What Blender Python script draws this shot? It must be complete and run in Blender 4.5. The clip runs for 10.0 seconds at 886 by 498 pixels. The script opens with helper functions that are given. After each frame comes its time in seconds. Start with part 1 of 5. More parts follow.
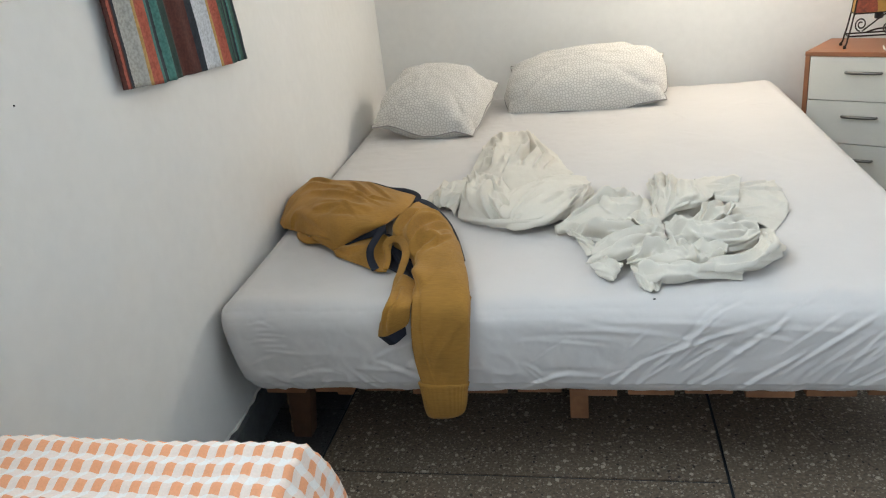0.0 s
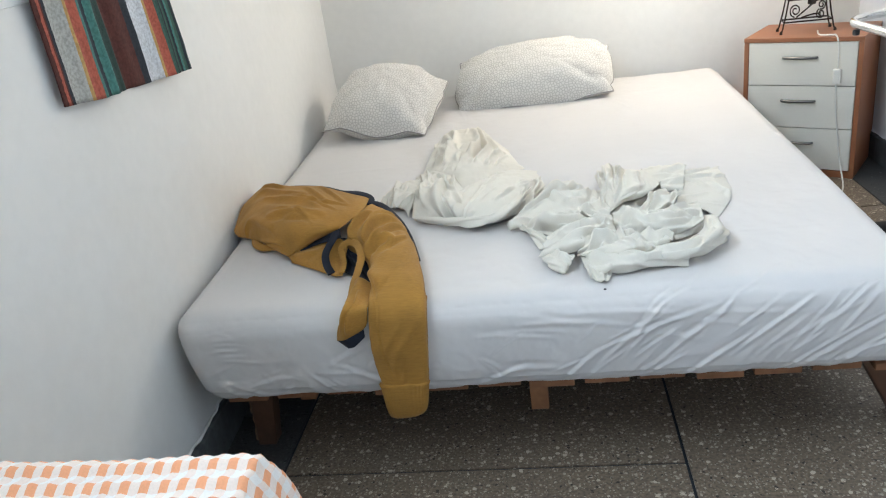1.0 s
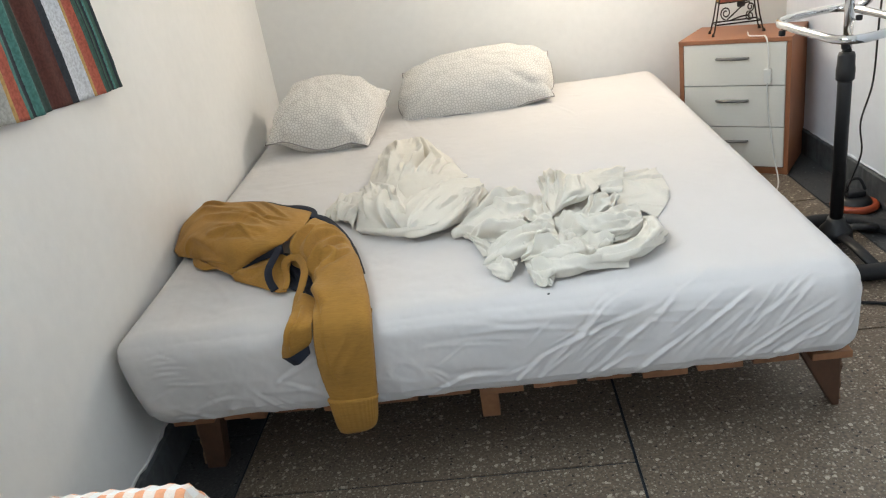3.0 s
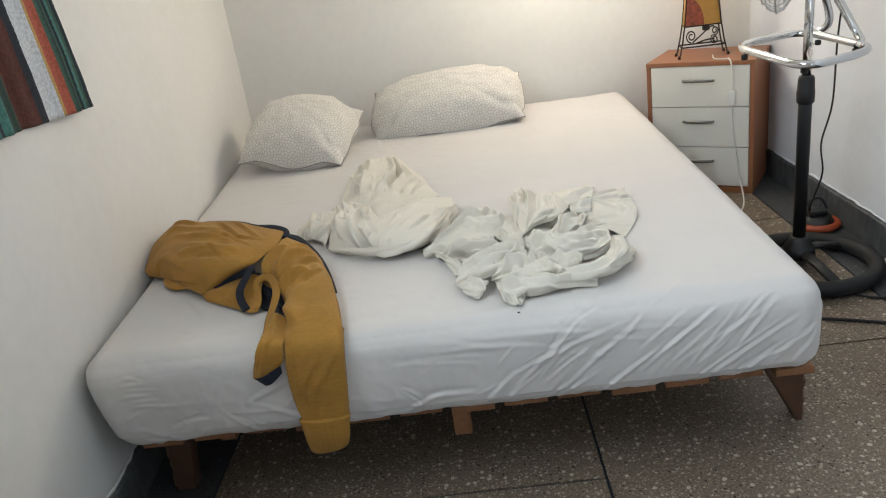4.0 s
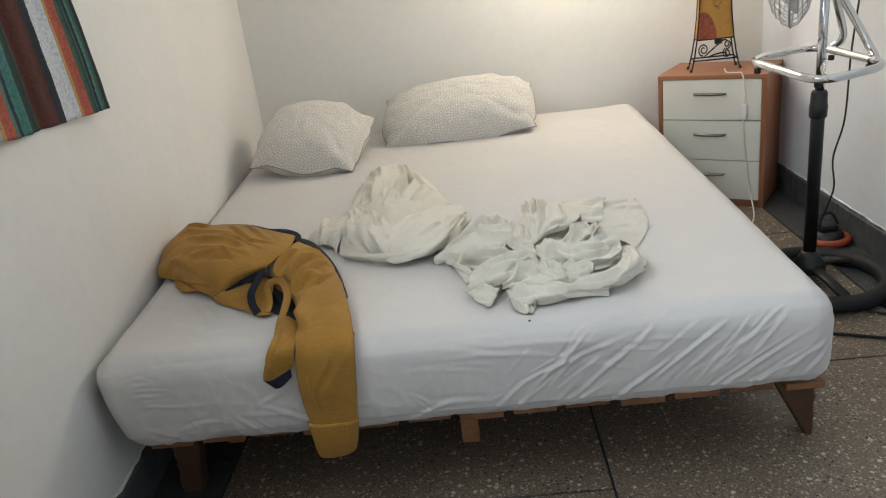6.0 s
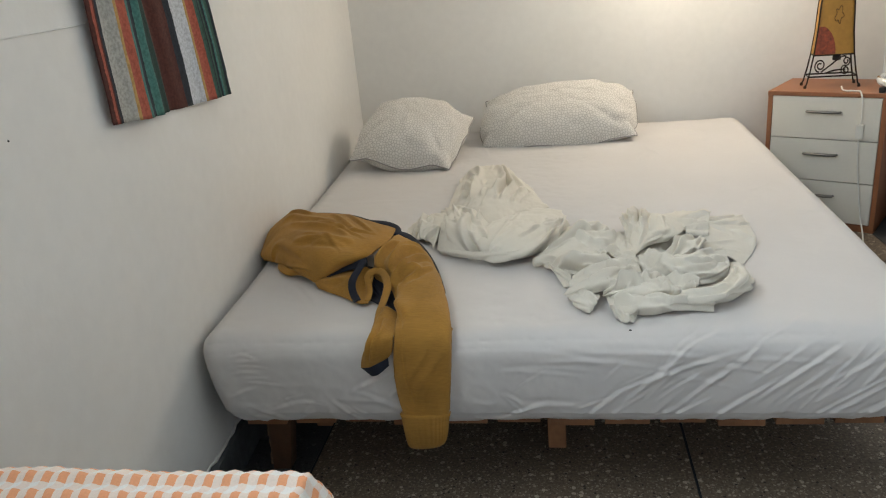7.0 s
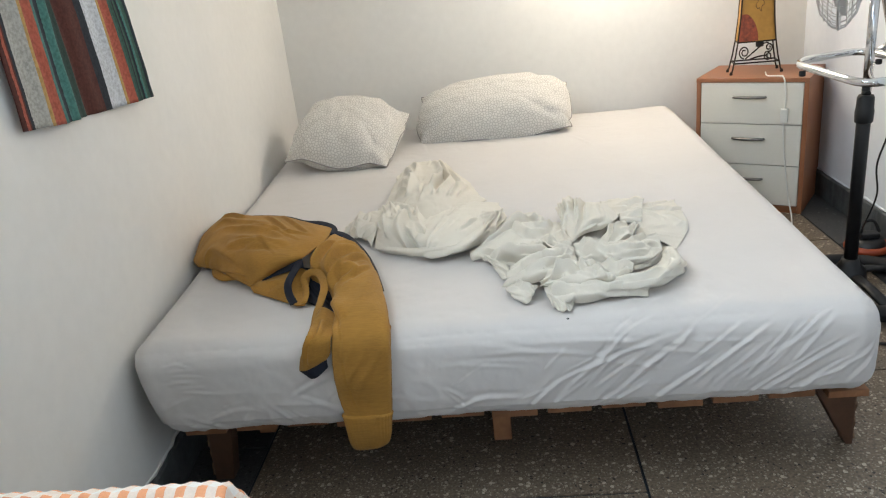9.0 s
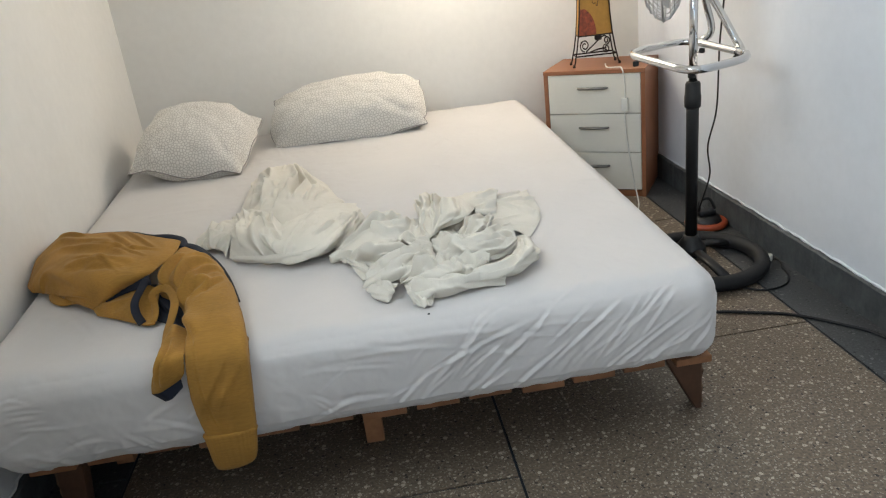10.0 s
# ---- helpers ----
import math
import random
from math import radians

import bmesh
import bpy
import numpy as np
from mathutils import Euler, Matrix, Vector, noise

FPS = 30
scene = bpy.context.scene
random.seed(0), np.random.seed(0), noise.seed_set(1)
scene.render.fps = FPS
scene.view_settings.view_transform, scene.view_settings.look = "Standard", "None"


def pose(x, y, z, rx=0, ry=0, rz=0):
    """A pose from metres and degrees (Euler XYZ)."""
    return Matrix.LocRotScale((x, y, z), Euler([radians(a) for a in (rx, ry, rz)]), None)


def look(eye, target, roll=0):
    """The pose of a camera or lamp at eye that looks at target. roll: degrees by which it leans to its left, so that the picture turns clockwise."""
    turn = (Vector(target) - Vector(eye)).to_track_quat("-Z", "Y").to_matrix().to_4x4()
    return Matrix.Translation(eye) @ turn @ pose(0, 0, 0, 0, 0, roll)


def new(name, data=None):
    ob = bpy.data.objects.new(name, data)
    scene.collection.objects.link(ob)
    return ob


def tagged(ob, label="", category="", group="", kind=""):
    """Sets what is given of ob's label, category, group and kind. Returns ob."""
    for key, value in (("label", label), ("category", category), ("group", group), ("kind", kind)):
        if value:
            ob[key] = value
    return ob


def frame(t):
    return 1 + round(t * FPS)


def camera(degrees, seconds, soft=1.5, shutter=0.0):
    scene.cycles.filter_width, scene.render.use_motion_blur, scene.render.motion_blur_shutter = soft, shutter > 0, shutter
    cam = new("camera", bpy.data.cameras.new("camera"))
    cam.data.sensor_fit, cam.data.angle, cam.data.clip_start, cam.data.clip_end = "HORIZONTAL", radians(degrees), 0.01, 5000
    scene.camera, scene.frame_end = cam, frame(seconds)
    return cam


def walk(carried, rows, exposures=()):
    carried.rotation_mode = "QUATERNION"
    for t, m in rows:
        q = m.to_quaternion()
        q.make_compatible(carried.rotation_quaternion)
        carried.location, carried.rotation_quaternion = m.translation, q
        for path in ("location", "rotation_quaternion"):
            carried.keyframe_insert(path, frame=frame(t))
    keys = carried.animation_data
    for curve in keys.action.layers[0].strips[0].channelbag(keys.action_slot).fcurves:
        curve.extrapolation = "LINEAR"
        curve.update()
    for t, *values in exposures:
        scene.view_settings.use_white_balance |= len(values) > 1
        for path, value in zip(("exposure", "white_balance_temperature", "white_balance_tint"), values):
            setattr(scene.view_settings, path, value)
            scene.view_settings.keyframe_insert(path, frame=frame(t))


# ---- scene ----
cam = camera(61.7, 10.0, 1.15)
PATH = [
    (0, (0.872, -1.392, 1.142), (0.469, 0.413, 0.379), -6.6),
    (0.5, (0.888, -1.393, 1.142), (0.561, 0.419, 0.361), -8.4),
    (1, (0.895, -1.403, 1.155), (0.59, 0.412, 0.371), -8.3),
    (1.5, (0.892, -1.403, 1.157), (0.593, 0.413, 0.374), -8.5),
    (2, (0.894, -1.399, 1.152), (0.625, 0.42, 0.366), -9.0),
    (2.5, (0.909, -1.396, 1.153), (0.68, 0.429, 0.367), -9.5),
    (3, (0.921, -1.394, 1.154), (0.737, 0.438, 0.373), -9.2),
    (4.5, (0.929, -1.412, 1.167), (0.842, 0.445, 0.431), -8.3),
    (5, (0.925, -1.409, 1.165), (0.846, 0.449, 0.431), -8.3),
    (6.5, (0.894, -1.419, 1.162), (0.702, 0.44, 0.45), -6.5),
    (7, (0.855, -1.428, 1.164), (0.533, 0.419, 0.468), -5.5),
    (7.5, (0.83, -1.439, 1.164), (0.386, 0.388, 0.483), -4.8),
    (8, (0.833, -1.44, 1.163), (0.398, 0.389, 0.48), -5.4),
    (8.5, (0.857, -1.427, 1.156), (0.499, 0.416, 0.466), -6.3),
    (9, (0.881, -1.413, 1.151), (0.696, 0.446, 0.437), -6.6),
    (9.5, (0.903, -1.411, 1.144), (0.921, 0.449, 0.409), -6.5),
    (10, (0.917, -1.4, 1.137), (1.069, 0.448, 0.389), -7.0),
]
# the clip's camera brightens, darkens and tints its picture on the way
EXPOSURES = [(0.0, 0.42, 6550, 9), (0.5, 0.40, 6400, 6), (1.0, 0.66, 6200, 9), (1.5, 0.62, 6700, 10), (2.0, 0.58, 6650, 10), (3.0, 0.58, 6650, 10), (4.5, 0.20, 6850, 10), (5.0, 0.18, 6900, 10), (6.5, 0.12, 6850, 10), (7.5, 0.03, 7050, 10), (8.0, 0.06, 7000, 10), (9.0, 0.45, 6700, 10), (10.0, 0.30, 6750, 10)]
walk(cam, [(t, look(eye, target, roll)) for t, eye, target, roll in PATH], EXPOSURES)

# ---- world, sun and lights ----
world = bpy.data.worlds.new("sky")
scene.world = world
world.use_nodes = True
wn = world.node_tree.nodes
sky = wn.new("ShaderNodeTexSky")
sky.sky_type, sky.sun_disc = "NISHITA", False
sky.sun_elevation, sky.sun_rotation = radians(48), radians(200)
wn["Background"].inputs["Strength"].default_value = 0.12
world.node_tree.links.new(sky.outputs[0], wn["Background"].inputs["Color"])

WIN_Y0, WIN_Y1, WIN_Z0, WIN_Z1 = -1.25, 0.15, 1.56, 2.4
RIGHT, BACK, FRONT, TOP = 2.285, 2.185, -2.7, 2.65


def area_lamp(name, m, sx, sy, power, colour):
    d = bpy.data.lights.new(name, "AREA")
    d.shape, d.size, d.size_y, d.energy, d.color = "RECTANGLE", sx, sy, power, colour
    ob = new(name, d)
    ob.matrix_world = m
    return ob


def point_lamp(name, at, radius, power, colour):
    d = bpy.data.lights.new(name, "POINT")
    d.shadow_soft_size, d.energy, d.color = radius, power, colour
    ob = new(name, d)
    ob.location = at
    return ob


WIN_X = 0.055 * (WIN_Y0 + WIN_Y1) / -2          # the long wall's inner face at the window
area_lamp("window_light", look((WIN_X - 0.32, (WIN_Y0 + WIN_Y1) / 2, (WIN_Z0 + WIN_Z1) / 2), (2.0, (WIN_Y0 + WIN_Y1) / 2 + 0.45, 1.3)), 1.8, 1.1, 72, (0.73, 0.865, 0.99))
area_lamp("door_light", look((1.25, FRONT + 0.02, 1.15), (1.3, 0.5, 1.0)), 0.9, 1.3, 4.4, (0.72, 0.86, 1.0))
point_lamp("sconce_light", (1.46, 1.93, 1.40), 0.18, 19.5, (1.0, 0.89, 0.74))

# ---- materials ----


def material(name, base, rough=0.7, metal=0.0, vary=0.12, big=3.0, fine=90.0, bump=0.15, second=None, sheen=0.0, dist=0.002, streak=None):
    m = bpy.data.materials.new(name)
    m.use_nodes = True
    nt = m.node_tree
    b = nt.nodes["Principled BSDF"]
    co = nt.nodes.new("ShaderNodeTexCoord")
    n1 = nt.nodes.new("ShaderNodeTexNoise")
    n1.inputs["Scale"].default_value, n1.inputs["Detail"].default_value = big, 5
    n2 = nt.nodes.new("ShaderNodeTexNoise")
    n2.inputs["Scale"].default_value, n2.inputs["Detail"].default_value = fine, 4
    for n in (n1, n2):
        nt.links.new(co.outputs["Object"], n.inputs["Vector"])
    if streak:
        mp = nt.nodes.new("ShaderNodeMapping")
        mp.inputs["Scale"].default_value = streak
        nt.links.new(co.outputs["Object"], mp.inputs["Vector"])
        nt.links.new(mp.outputs[0], n2.inputs["Vector"])
    mix = nt.nodes.new("ShaderNodeMix")
    mix.data_type = "RGBA"
    c2 = second or tuple(max(0, c * (1 - 2 * vary)) for c in base)
    mix.inputs["A"].default_value, mix.inputs["B"].default_value = (*base, 1), (*c2, 1)
    add = nt.nodes.new("ShaderNodeMath")
    add.operation = "MULTIPLY_ADD"
    nt.links.new(n1.outputs["Fac"], add.inputs[0])
    add.inputs[1].default_value = 0.65
    sc = nt.nodes.new("ShaderNodeMath")
    sc.operation = "MULTIPLY"
    nt.links.new(n2.outputs["Fac"], sc.inputs[0])
    sc.inputs[1].default_value = 0.35
    nt.links.new(sc.outputs[0], add.inputs[2])
    rp = nt.nodes.new("ShaderNodeMapRange")
    rp.inputs["From Min"].default_value, rp.inputs["From Max"].default_value = 0.35, 0.65
    nt.links.new(add.outputs[0], rp.inputs["Value"])
    nt.links.new(rp.outputs[0], mix.inputs["Factor"])
    nt.links.new(mix.outputs["Result"], b.inputs["Base Color"])
    b.inputs["Roughness"].default_value, b.inputs["Metallic"].default_value = rough, metal
    if sheen:
        b.inputs["Sheen Weight"].default_value = sheen
    if bump:
        bp = nt.nodes.new("ShaderNodeBump")
        bp.inputs["Strength"].default_value, bp.inputs["Distance"].default_value = bump, dist
        nt.links.new(n2.outputs["Fac"], bp.inputs["Height"])
        nt.links.new(bp.outputs[0], b.inputs["Normal"])
    return m


def ramp(nt, stops, constant=True):
    r = nt.nodes.new("ShaderNodeValToRGB")
    r.color_ramp.interpolation = "CONSTANT" if constant else "LINEAR"
    e = r.color_ramp.elements
    while len(e) < len(stops):
        e.new(0.5)
    for i, (p, c) in enumerate(stops):
        e[i].position, e[i].color = p, (*c, 1)
    return r


def terrazzo(name, ground, dark, chip, amount):
    """Ground stone with pale and dark chips of two sizes."""
    m = bpy.data.materials.new(name)
    m.use_nodes = True
    nt = m.node_tree
    b = nt.nodes["Principled BSDF"]
    co = nt.nodes.new("ShaderNodeTexCoord")
    warp = nt.nodes.new("ShaderNodeTexNoise")
    warp.inputs["Scale"].default_value = 60
    nt.links.new(co.outputs["Object"], warp.inputs["Vector"])
    av = nt.nodes.new("ShaderNodeVectorMath")
    av.operation = "MULTIPLY_ADD"
    nt.links.new(warp.outputs["Color"], av.inputs[0])
    av.inputs[1].default_value = (0.012, 0.012, 0.012)
    nt.links.new(co.outputs["Object"], av.inputs[2])
    base = nt.nodes.new("ShaderNodeTexNoise")
    base.inputs["Scale"].default_value, base.inputs["Detail"].default_value = 140, 6
    nt.links.new(co.outputs["Object"], base.inputs["Vector"])
    cr = ramp(nt, [(0.3, dark), (0.55, ground), (0.75, tuple(c * 1.5 for c in ground))], False)
    nt.links.new(base.outputs["Fac"], cr.inputs[0])
    last = cr.outputs[0]
    for scale, thr, keep, colour in ((58, 0.30, amount * 0.55, chip), (95, 0.32, amount, tuple(c * 0.75 for c in chip)), (170, 0.34, amount * 1.2, tuple(c * 0.6 for c in chip)), (90, 0.30, 0.12, tuple(c * 0.4 for c in dark))):
        v = nt.nodes.new("ShaderNodeTexVoronoi")
        v.inputs["Scale"].default_value = scale
        nt.links.new(av.outputs[0], v.inputs["Vector"])
        lt = nt.nodes.new("ShaderNodeMath")
        lt.operation = "LESS_THAN"
        nt.links.new(v.outputs["Distance"], lt.inputs[0])
        lt.inputs[1].default_value = thr
        sep = nt.nodes.new("ShaderNodeSeparateColor")
        nt.links.new(v.outputs["Color"], sep.inputs[0])
        lt2 = nt.nodes.new("ShaderNodeMath")
        lt2.operation = "LESS_THAN"
        nt.links.new(sep.outputs[0], lt2.inputs[0])
        lt2.inputs[1].default_value = keep
        mu = nt.nodes.new("ShaderNodeMath")
        mu.operation = "MULTIPLY"
        nt.links.new(lt.outputs[0], mu.inputs[0])
        nt.links.new(lt2.outputs[0], mu.inputs[1])
        mx = nt.nodes.new("ShaderNodeMix")
        mx.data_type = "RGBA"
        nt.links.new(mu.outputs[0], mx.inputs["Factor"])
        nt.links.new(last, mx.inputs["A"])
        mx.inputs["B"].default_value = (*colour, 1)
        last = mx.outputs["Result"]
    nt.links.new(last, b.inputs["Base Color"])
    rn = nt.nodes.new("ShaderNodeMapRange")
    rn.inputs["To Min"].default_value, rn.inputs["To Max"].default_value = 0.38, 0.62
    nt.links.new(base.outputs["Fac"], rn.inputs["Value"])
    nt.links.new(rn.outputs[0], b.inputs["Roughness"])
    return m


def pebble_fabric(name, cell, line, scale):
    """Printed cotton: pale rounded cells with darker lines between them."""
    m = bpy.data.materials.new(name)
    m.use_nodes = True
    nt = m.node_tree
    b = nt.nodes["Principled BSDF"]
    uv = nt.nodes.new("ShaderNodeTexCoord")
    v = nt.nodes.new("ShaderNodeTexVoronoi")
    v.feature = "DISTANCE_TO_EDGE"
    v.voronoi_dimensions = "2D"
    v.inputs["Scale"].default_value = scale
    nt.links.new(uv.outputs["UV"], v.inputs["Vector"])
    r = ramp(nt, [(0.0, line), (0.05, line), (0.20, cell)], False)
    nt.links.new(v.outputs["Distance"], r.inputs[0])
    nt.links.new(r.outputs[0], b.inputs["Base Color"])
    n = nt.nodes.new("ShaderNodeTexNoise")
    n.inputs["Scale"].default_value = 300
    bp = nt.nodes.new("ShaderNodeBump")
    bp.inputs["Strength"].default_value, bp.inputs["Distance"].default_value = 0.2, 0.001
    nt.links.new(uv.outputs["Object"], n.inputs["Vector"])
    nt.links.new(n.outputs["Fac"], bp.inputs["Height"])
    nt.links.new(bp.outputs[0], b.inputs["Normal"])
    b.inputs["Roughness"].default_value, b.inputs["Sheen Weight"].default_value = 0.9, 0.2
    return m


def math_node(nt, op, a, b2=None):
    n = nt.nodes.new("ShaderNodeMath")
    n.operation = op
    for i, x in enumerate((a, b2)):
        if x is None:
            continue
        if isinstance(x, (int, float)):
            n.inputs[i].default_value = x
        else:
            nt.links.new(x, n.inputs[i])
    return n.outputs[0]


def gingham(name, pu, pv, white, pale, full):
    m = bpy.data.materials.new(name)
    m.use_nodes = True
    nt = m.node_tree
    b = nt.nodes["Principled BSDF"]
    uv = nt.nodes.new("ShaderNodeTexCoord")
    wob = nt.nodes.new("ShaderNodeTexNoise")
    wob.inputs["Scale"].default_value = 14
    nt.links.new(uv.outputs["UV"], wob.inputs["Vector"])
    va = nt.nodes.new("ShaderNodeVectorMath")
    va.operation = "MULTIPLY_ADD"
    nt.links.new(wob.outputs["Color"], va.inputs[0])
    va.inputs[1].default_value = (0.008, 0.008, 0)
    nt.links.new(uv.outputs["UV"], va.inputs[2])
    s = nt.nodes.new("ShaderNodeSeparateXYZ")
    nt.links.new(va.outputs[0], s.inputs[0])
    bands = []
    for out, p in ((s.outputs[0], pu), (s.outputs[1], pv)):
        f = math_node(nt, "FRACT", math_node(nt, "DIVIDE", out, p))
        bands.append(math_node(nt, "LESS_THAN", f, 0.48))
    tot = math_node(nt, "MULTIPLY", math_node(nt, "ADD", bands[0], bands[1]), 0.5)
    r = ramp(nt, [(0.0, white), (0.3, pale), (0.8, full)])
    nt.links.new(tot, r.inputs[0])
    nz = nt.nodes.new("ShaderNodeTexNoise")
    nz.inputs["Scale"].default_value = 500
    nt.links.new(uv.outputs["UV"], nz.inputs["Vector"])
    mx = nt.nodes.new("ShaderNodeMix")
    mx.data_type, mx.blend_type = "RGBA", "MULTIPLY"
    mx.inputs["Factor"].default_value = 0.35
    nt.links.new(r.outputs[0], mx.inputs["A"])
    nt.links.new(nz.outputs["Color"], mx.inputs["B"])
    g = ramp(nt, [(0.3, (0.75, 0.75, 0.75)), (0.7, (1, 1, 1))], False)
    nt.links.new(nz.outputs["Fac"], g.inputs[0])
    nt.links.new(g.outputs[0], mx.inputs["B"])
    nt.links.new(mx.outputs["Result"], b.inputs["Base Color"])
    bp = nt.nodes.new("ShaderNodeBump")
    bp.inputs["Strength"].default_value, bp.inputs["Distance"].default_value = 0.4, 0.001
    nt.links.new(nz.outputs["Fac"], bp.inputs["Height"])
    nt.links.new(bp.outputs[0], b.inputs["Normal"])
    b.inputs["Roughness"].default_value = 0.9
    return m


def striped(name, stops):
    """Woven stripes along u, flecked."""
    m = bpy.data.materials.new(name)
    m.use_nodes = True
    nt = m.node_tree
    b = nt.nodes["Principled BSDF"]
    uv = nt.nodes.new("ShaderNodeTexCoord")
    n = nt.nodes.new("ShaderNodeTexNoise")
    n.inputs["Scale"].default_value, n.inputs["Detail"].default_value = 160, 3
    nt.links.new(uv.outputs["Object"], n.inputs["Vector"])
    s = nt.nodes.new("ShaderNodeSeparateXYZ")
    nt.links.new(uv.outputs["UV"], s.inputs[0])
    x = math_node(nt, "ADD", s.outputs[0], math_node(nt, "MULTIPLY", math_node(nt, "SUBTRACT", n.outputs["Fac"], 0.5), 0.005))
    r = ramp(nt, stops)
    nt.links.new(x, r.inputs[0])
    mx = nt.nodes.new("ShaderNodeMix")
    mx.data_type, mx.blend_type = "RGBA", "MULTIPLY"
    mx.inputs["Factor"].default_value = 0.9
    g = ramp(nt, [(0.35, (0.66, 0.66, 0.66)), (0.62, (1, 1, 1))], False)
    nt.links.new(n.outputs["Fac"], g.inputs[0])
    nt.links.new(r.outputs[0], mx.inputs["A"])
    nt.links.new(g.outputs[0], mx.inputs["B"])
    nt.links.new(mx.outputs["Result"], b.inputs["Base Color"])
    bp = nt.nodes.new("ShaderNodeBump")
    bp.inputs["Strength"].default_value, bp.inputs["Distance"].default_value = 0.5, 0.002
    nt.links.new(n.outputs["Fac"], bp.inputs["Height"])
    nt.links.new(bp.outputs[0], b.inputs["Normal"])
    b.inputs["Roughness"].default_value = 0.95
    return m


PLASTER = material("white_painted_plaster", (0.80, 0.785, 0.75), 0.75, vary=0.035, big=1.6, fine=28, bump=0.22, dist=0.004)
# white plaster for the fan's wall, the blue of the daylight mixed into its colour
PLASTER_DAYLIT = material("daylight_tinted_plaster", (0.76, 0.785, 0.82), 0.72, vary=0.035, big=1.8, fine=30, bump=0.2, dist=0.004)
CEILING = material("ceiling_paint", (0.8, 0.79, 0.77), 0.8, vary=0.02)
TERRAZZO = terrazzo("brown_terrazzo", (0.165, 0.125, 0.088), (0.075, 0.055, 0.038), (0.48, 0.42, 0.33), 0.36)
TERRAZZO_DARK = terrazzo("dark_terrazzo", (0.055, 0.057, 0.058), (0.028, 0.028, 0.028), (0.14, 0.14, 0.14), 0.14)
JOINT = material("dark_blue_strip", (0.012, 0.02, 0.03), 0.6, vary=0.2)
SKIRT = material("grey_stone_skirting", (0.095, 0.102, 0.104), 0.55, vary=0.25, big=14, fine=70, bump=0.35)
SHEET = material("white_cotton_sheet", (0.635, 0.605, 0.58), 0.85, vary=0.02, big=4, fine=420, bump=0.12, dist=0.0008, sheen=0.1)
MATTRESS = material("mattress_ticking", (0.6, 0.58, 0.55), 0.9)
COVER = material("cream_cotton_cover", (0.70, 0.655, 0.565), 0.9, vary=0.04, big=7, fine=380, bump=0.2, dist=0.0008, sheen=0.15)
PILLOW = pebble_fabric("pebble_print_cotton", (0.70, 0.67, 0.62), (0.47, 0.44, 0.40), 84)
PIPING = material("grey_piping", (0.33, 0.31, 0.29), 0.9)
OCHRE = material("ochre_knit", (0.43, 0.215, 0.036), 0.95, vary=0.17, big=9, fine=300, bump=0.5, dist=0.0015, sheen=0.06, streak=(0.10, 1, 1))
NAVY = material("navy_rib_tape", (0.012, 0.016, 0.03), 0.9, vary=0.2, sheen=0.02)
PINE = material("orange_brown_pine", (0.34, 0.15, 0.065), 0.6, vary=0.22, big=6, fine=60, bump=0.2)
LEG_WOOD = material("dark_brown_board", (0.10, 0.045, 0.022), 0.55, vary=0.25, big=8, fine=55, bump=0.3)
WORN = material("chipped_edge", (0.24, 0.15, 0.09), 0.8, vary=0.4, big=30, fine=120, bump=0.8, dist=0.004, second=(0.05, 0.025, 0.014))
BEECH = material("orange_beech_laminate", (0.31, 0.120, 0.052), 0.45, vary=0.07, big=5, fine=120, bump=0.05)
DRAWER = material("cream_white_laminate", (0.74, 0.71, 0.63), 0.4, vary=0.02, bump=0.03)
PEWTER = material("pewter_metal", (0.20, 0.195, 0.185), 0.38, 0.9, vary=0.1, bump=0.0)
IRON = material("brown_wrought_iron", (0.045, 0.03, 0.022), 0.55, 0.6, vary=0.3, fine=200, bump=0.4)
HIDE = material("ochre_parchment_hide", (0.45, 0.23, 0.04), 0.6, vary=0.12, big=12, fine=70, bump=0.15)
HIDE_RED = material("red_dyed_hide", (0.36, 0.075, 0.03), 0.6, vary=0.3, big=60, fine=160, bump=0.2, second=(0.14, 0.03, 0.015))
CHROME = material("chrome", (0.62, 0.63, 0.64), 0.12, 1.0, vary=0.03, bump=0.0)
BLACK = material("black_plastic", (0.008, 0.008, 0.009), 0.45, vary=0.2, bump=0.05)
RUBBER = material("black_rubber", (0.008, 0.008, 0.009), 0.65, vary=0.2)
WIRE = material("silver_wire", (0.5, 0.51, 0.52), 0.3, 0.85, vary=0.05, bump=0.0)
ORANGE = material("orange_plastic", (0.42, 0.07, 0.02), 0.4, vary=0.15)
WHITE_PLASTIC = material("white_plastic", (0.72, 0.71, 0.66), 0.4, vary=0.03, bump=0.0)
TABLE_WOOD = material("table_wood", (0.30, 0.17, 0.09), 0.5, vary=0.15)
GINGHAM = gingham("orange_gingham_cotton", 0.0180, 0.0240, (0.80, 0.77, 0.73), (0.80, 0.67, 0.58), (0.82, 0.36, 0.18))
GREEN, TEAL, RED, WINE, GREY, GOLD, INK, TAN = (0.045, 0.105, 0.08), (0.07, 0.21, 0.185), (0.44, 0.11, 0.07), (0.10, 0.03, 0.022), (0.62, 0.64, 0.68), (0.50, 0.31, 0.11), (0.026, 0.034, 0.044), (0.46, 0.45, 0.41)
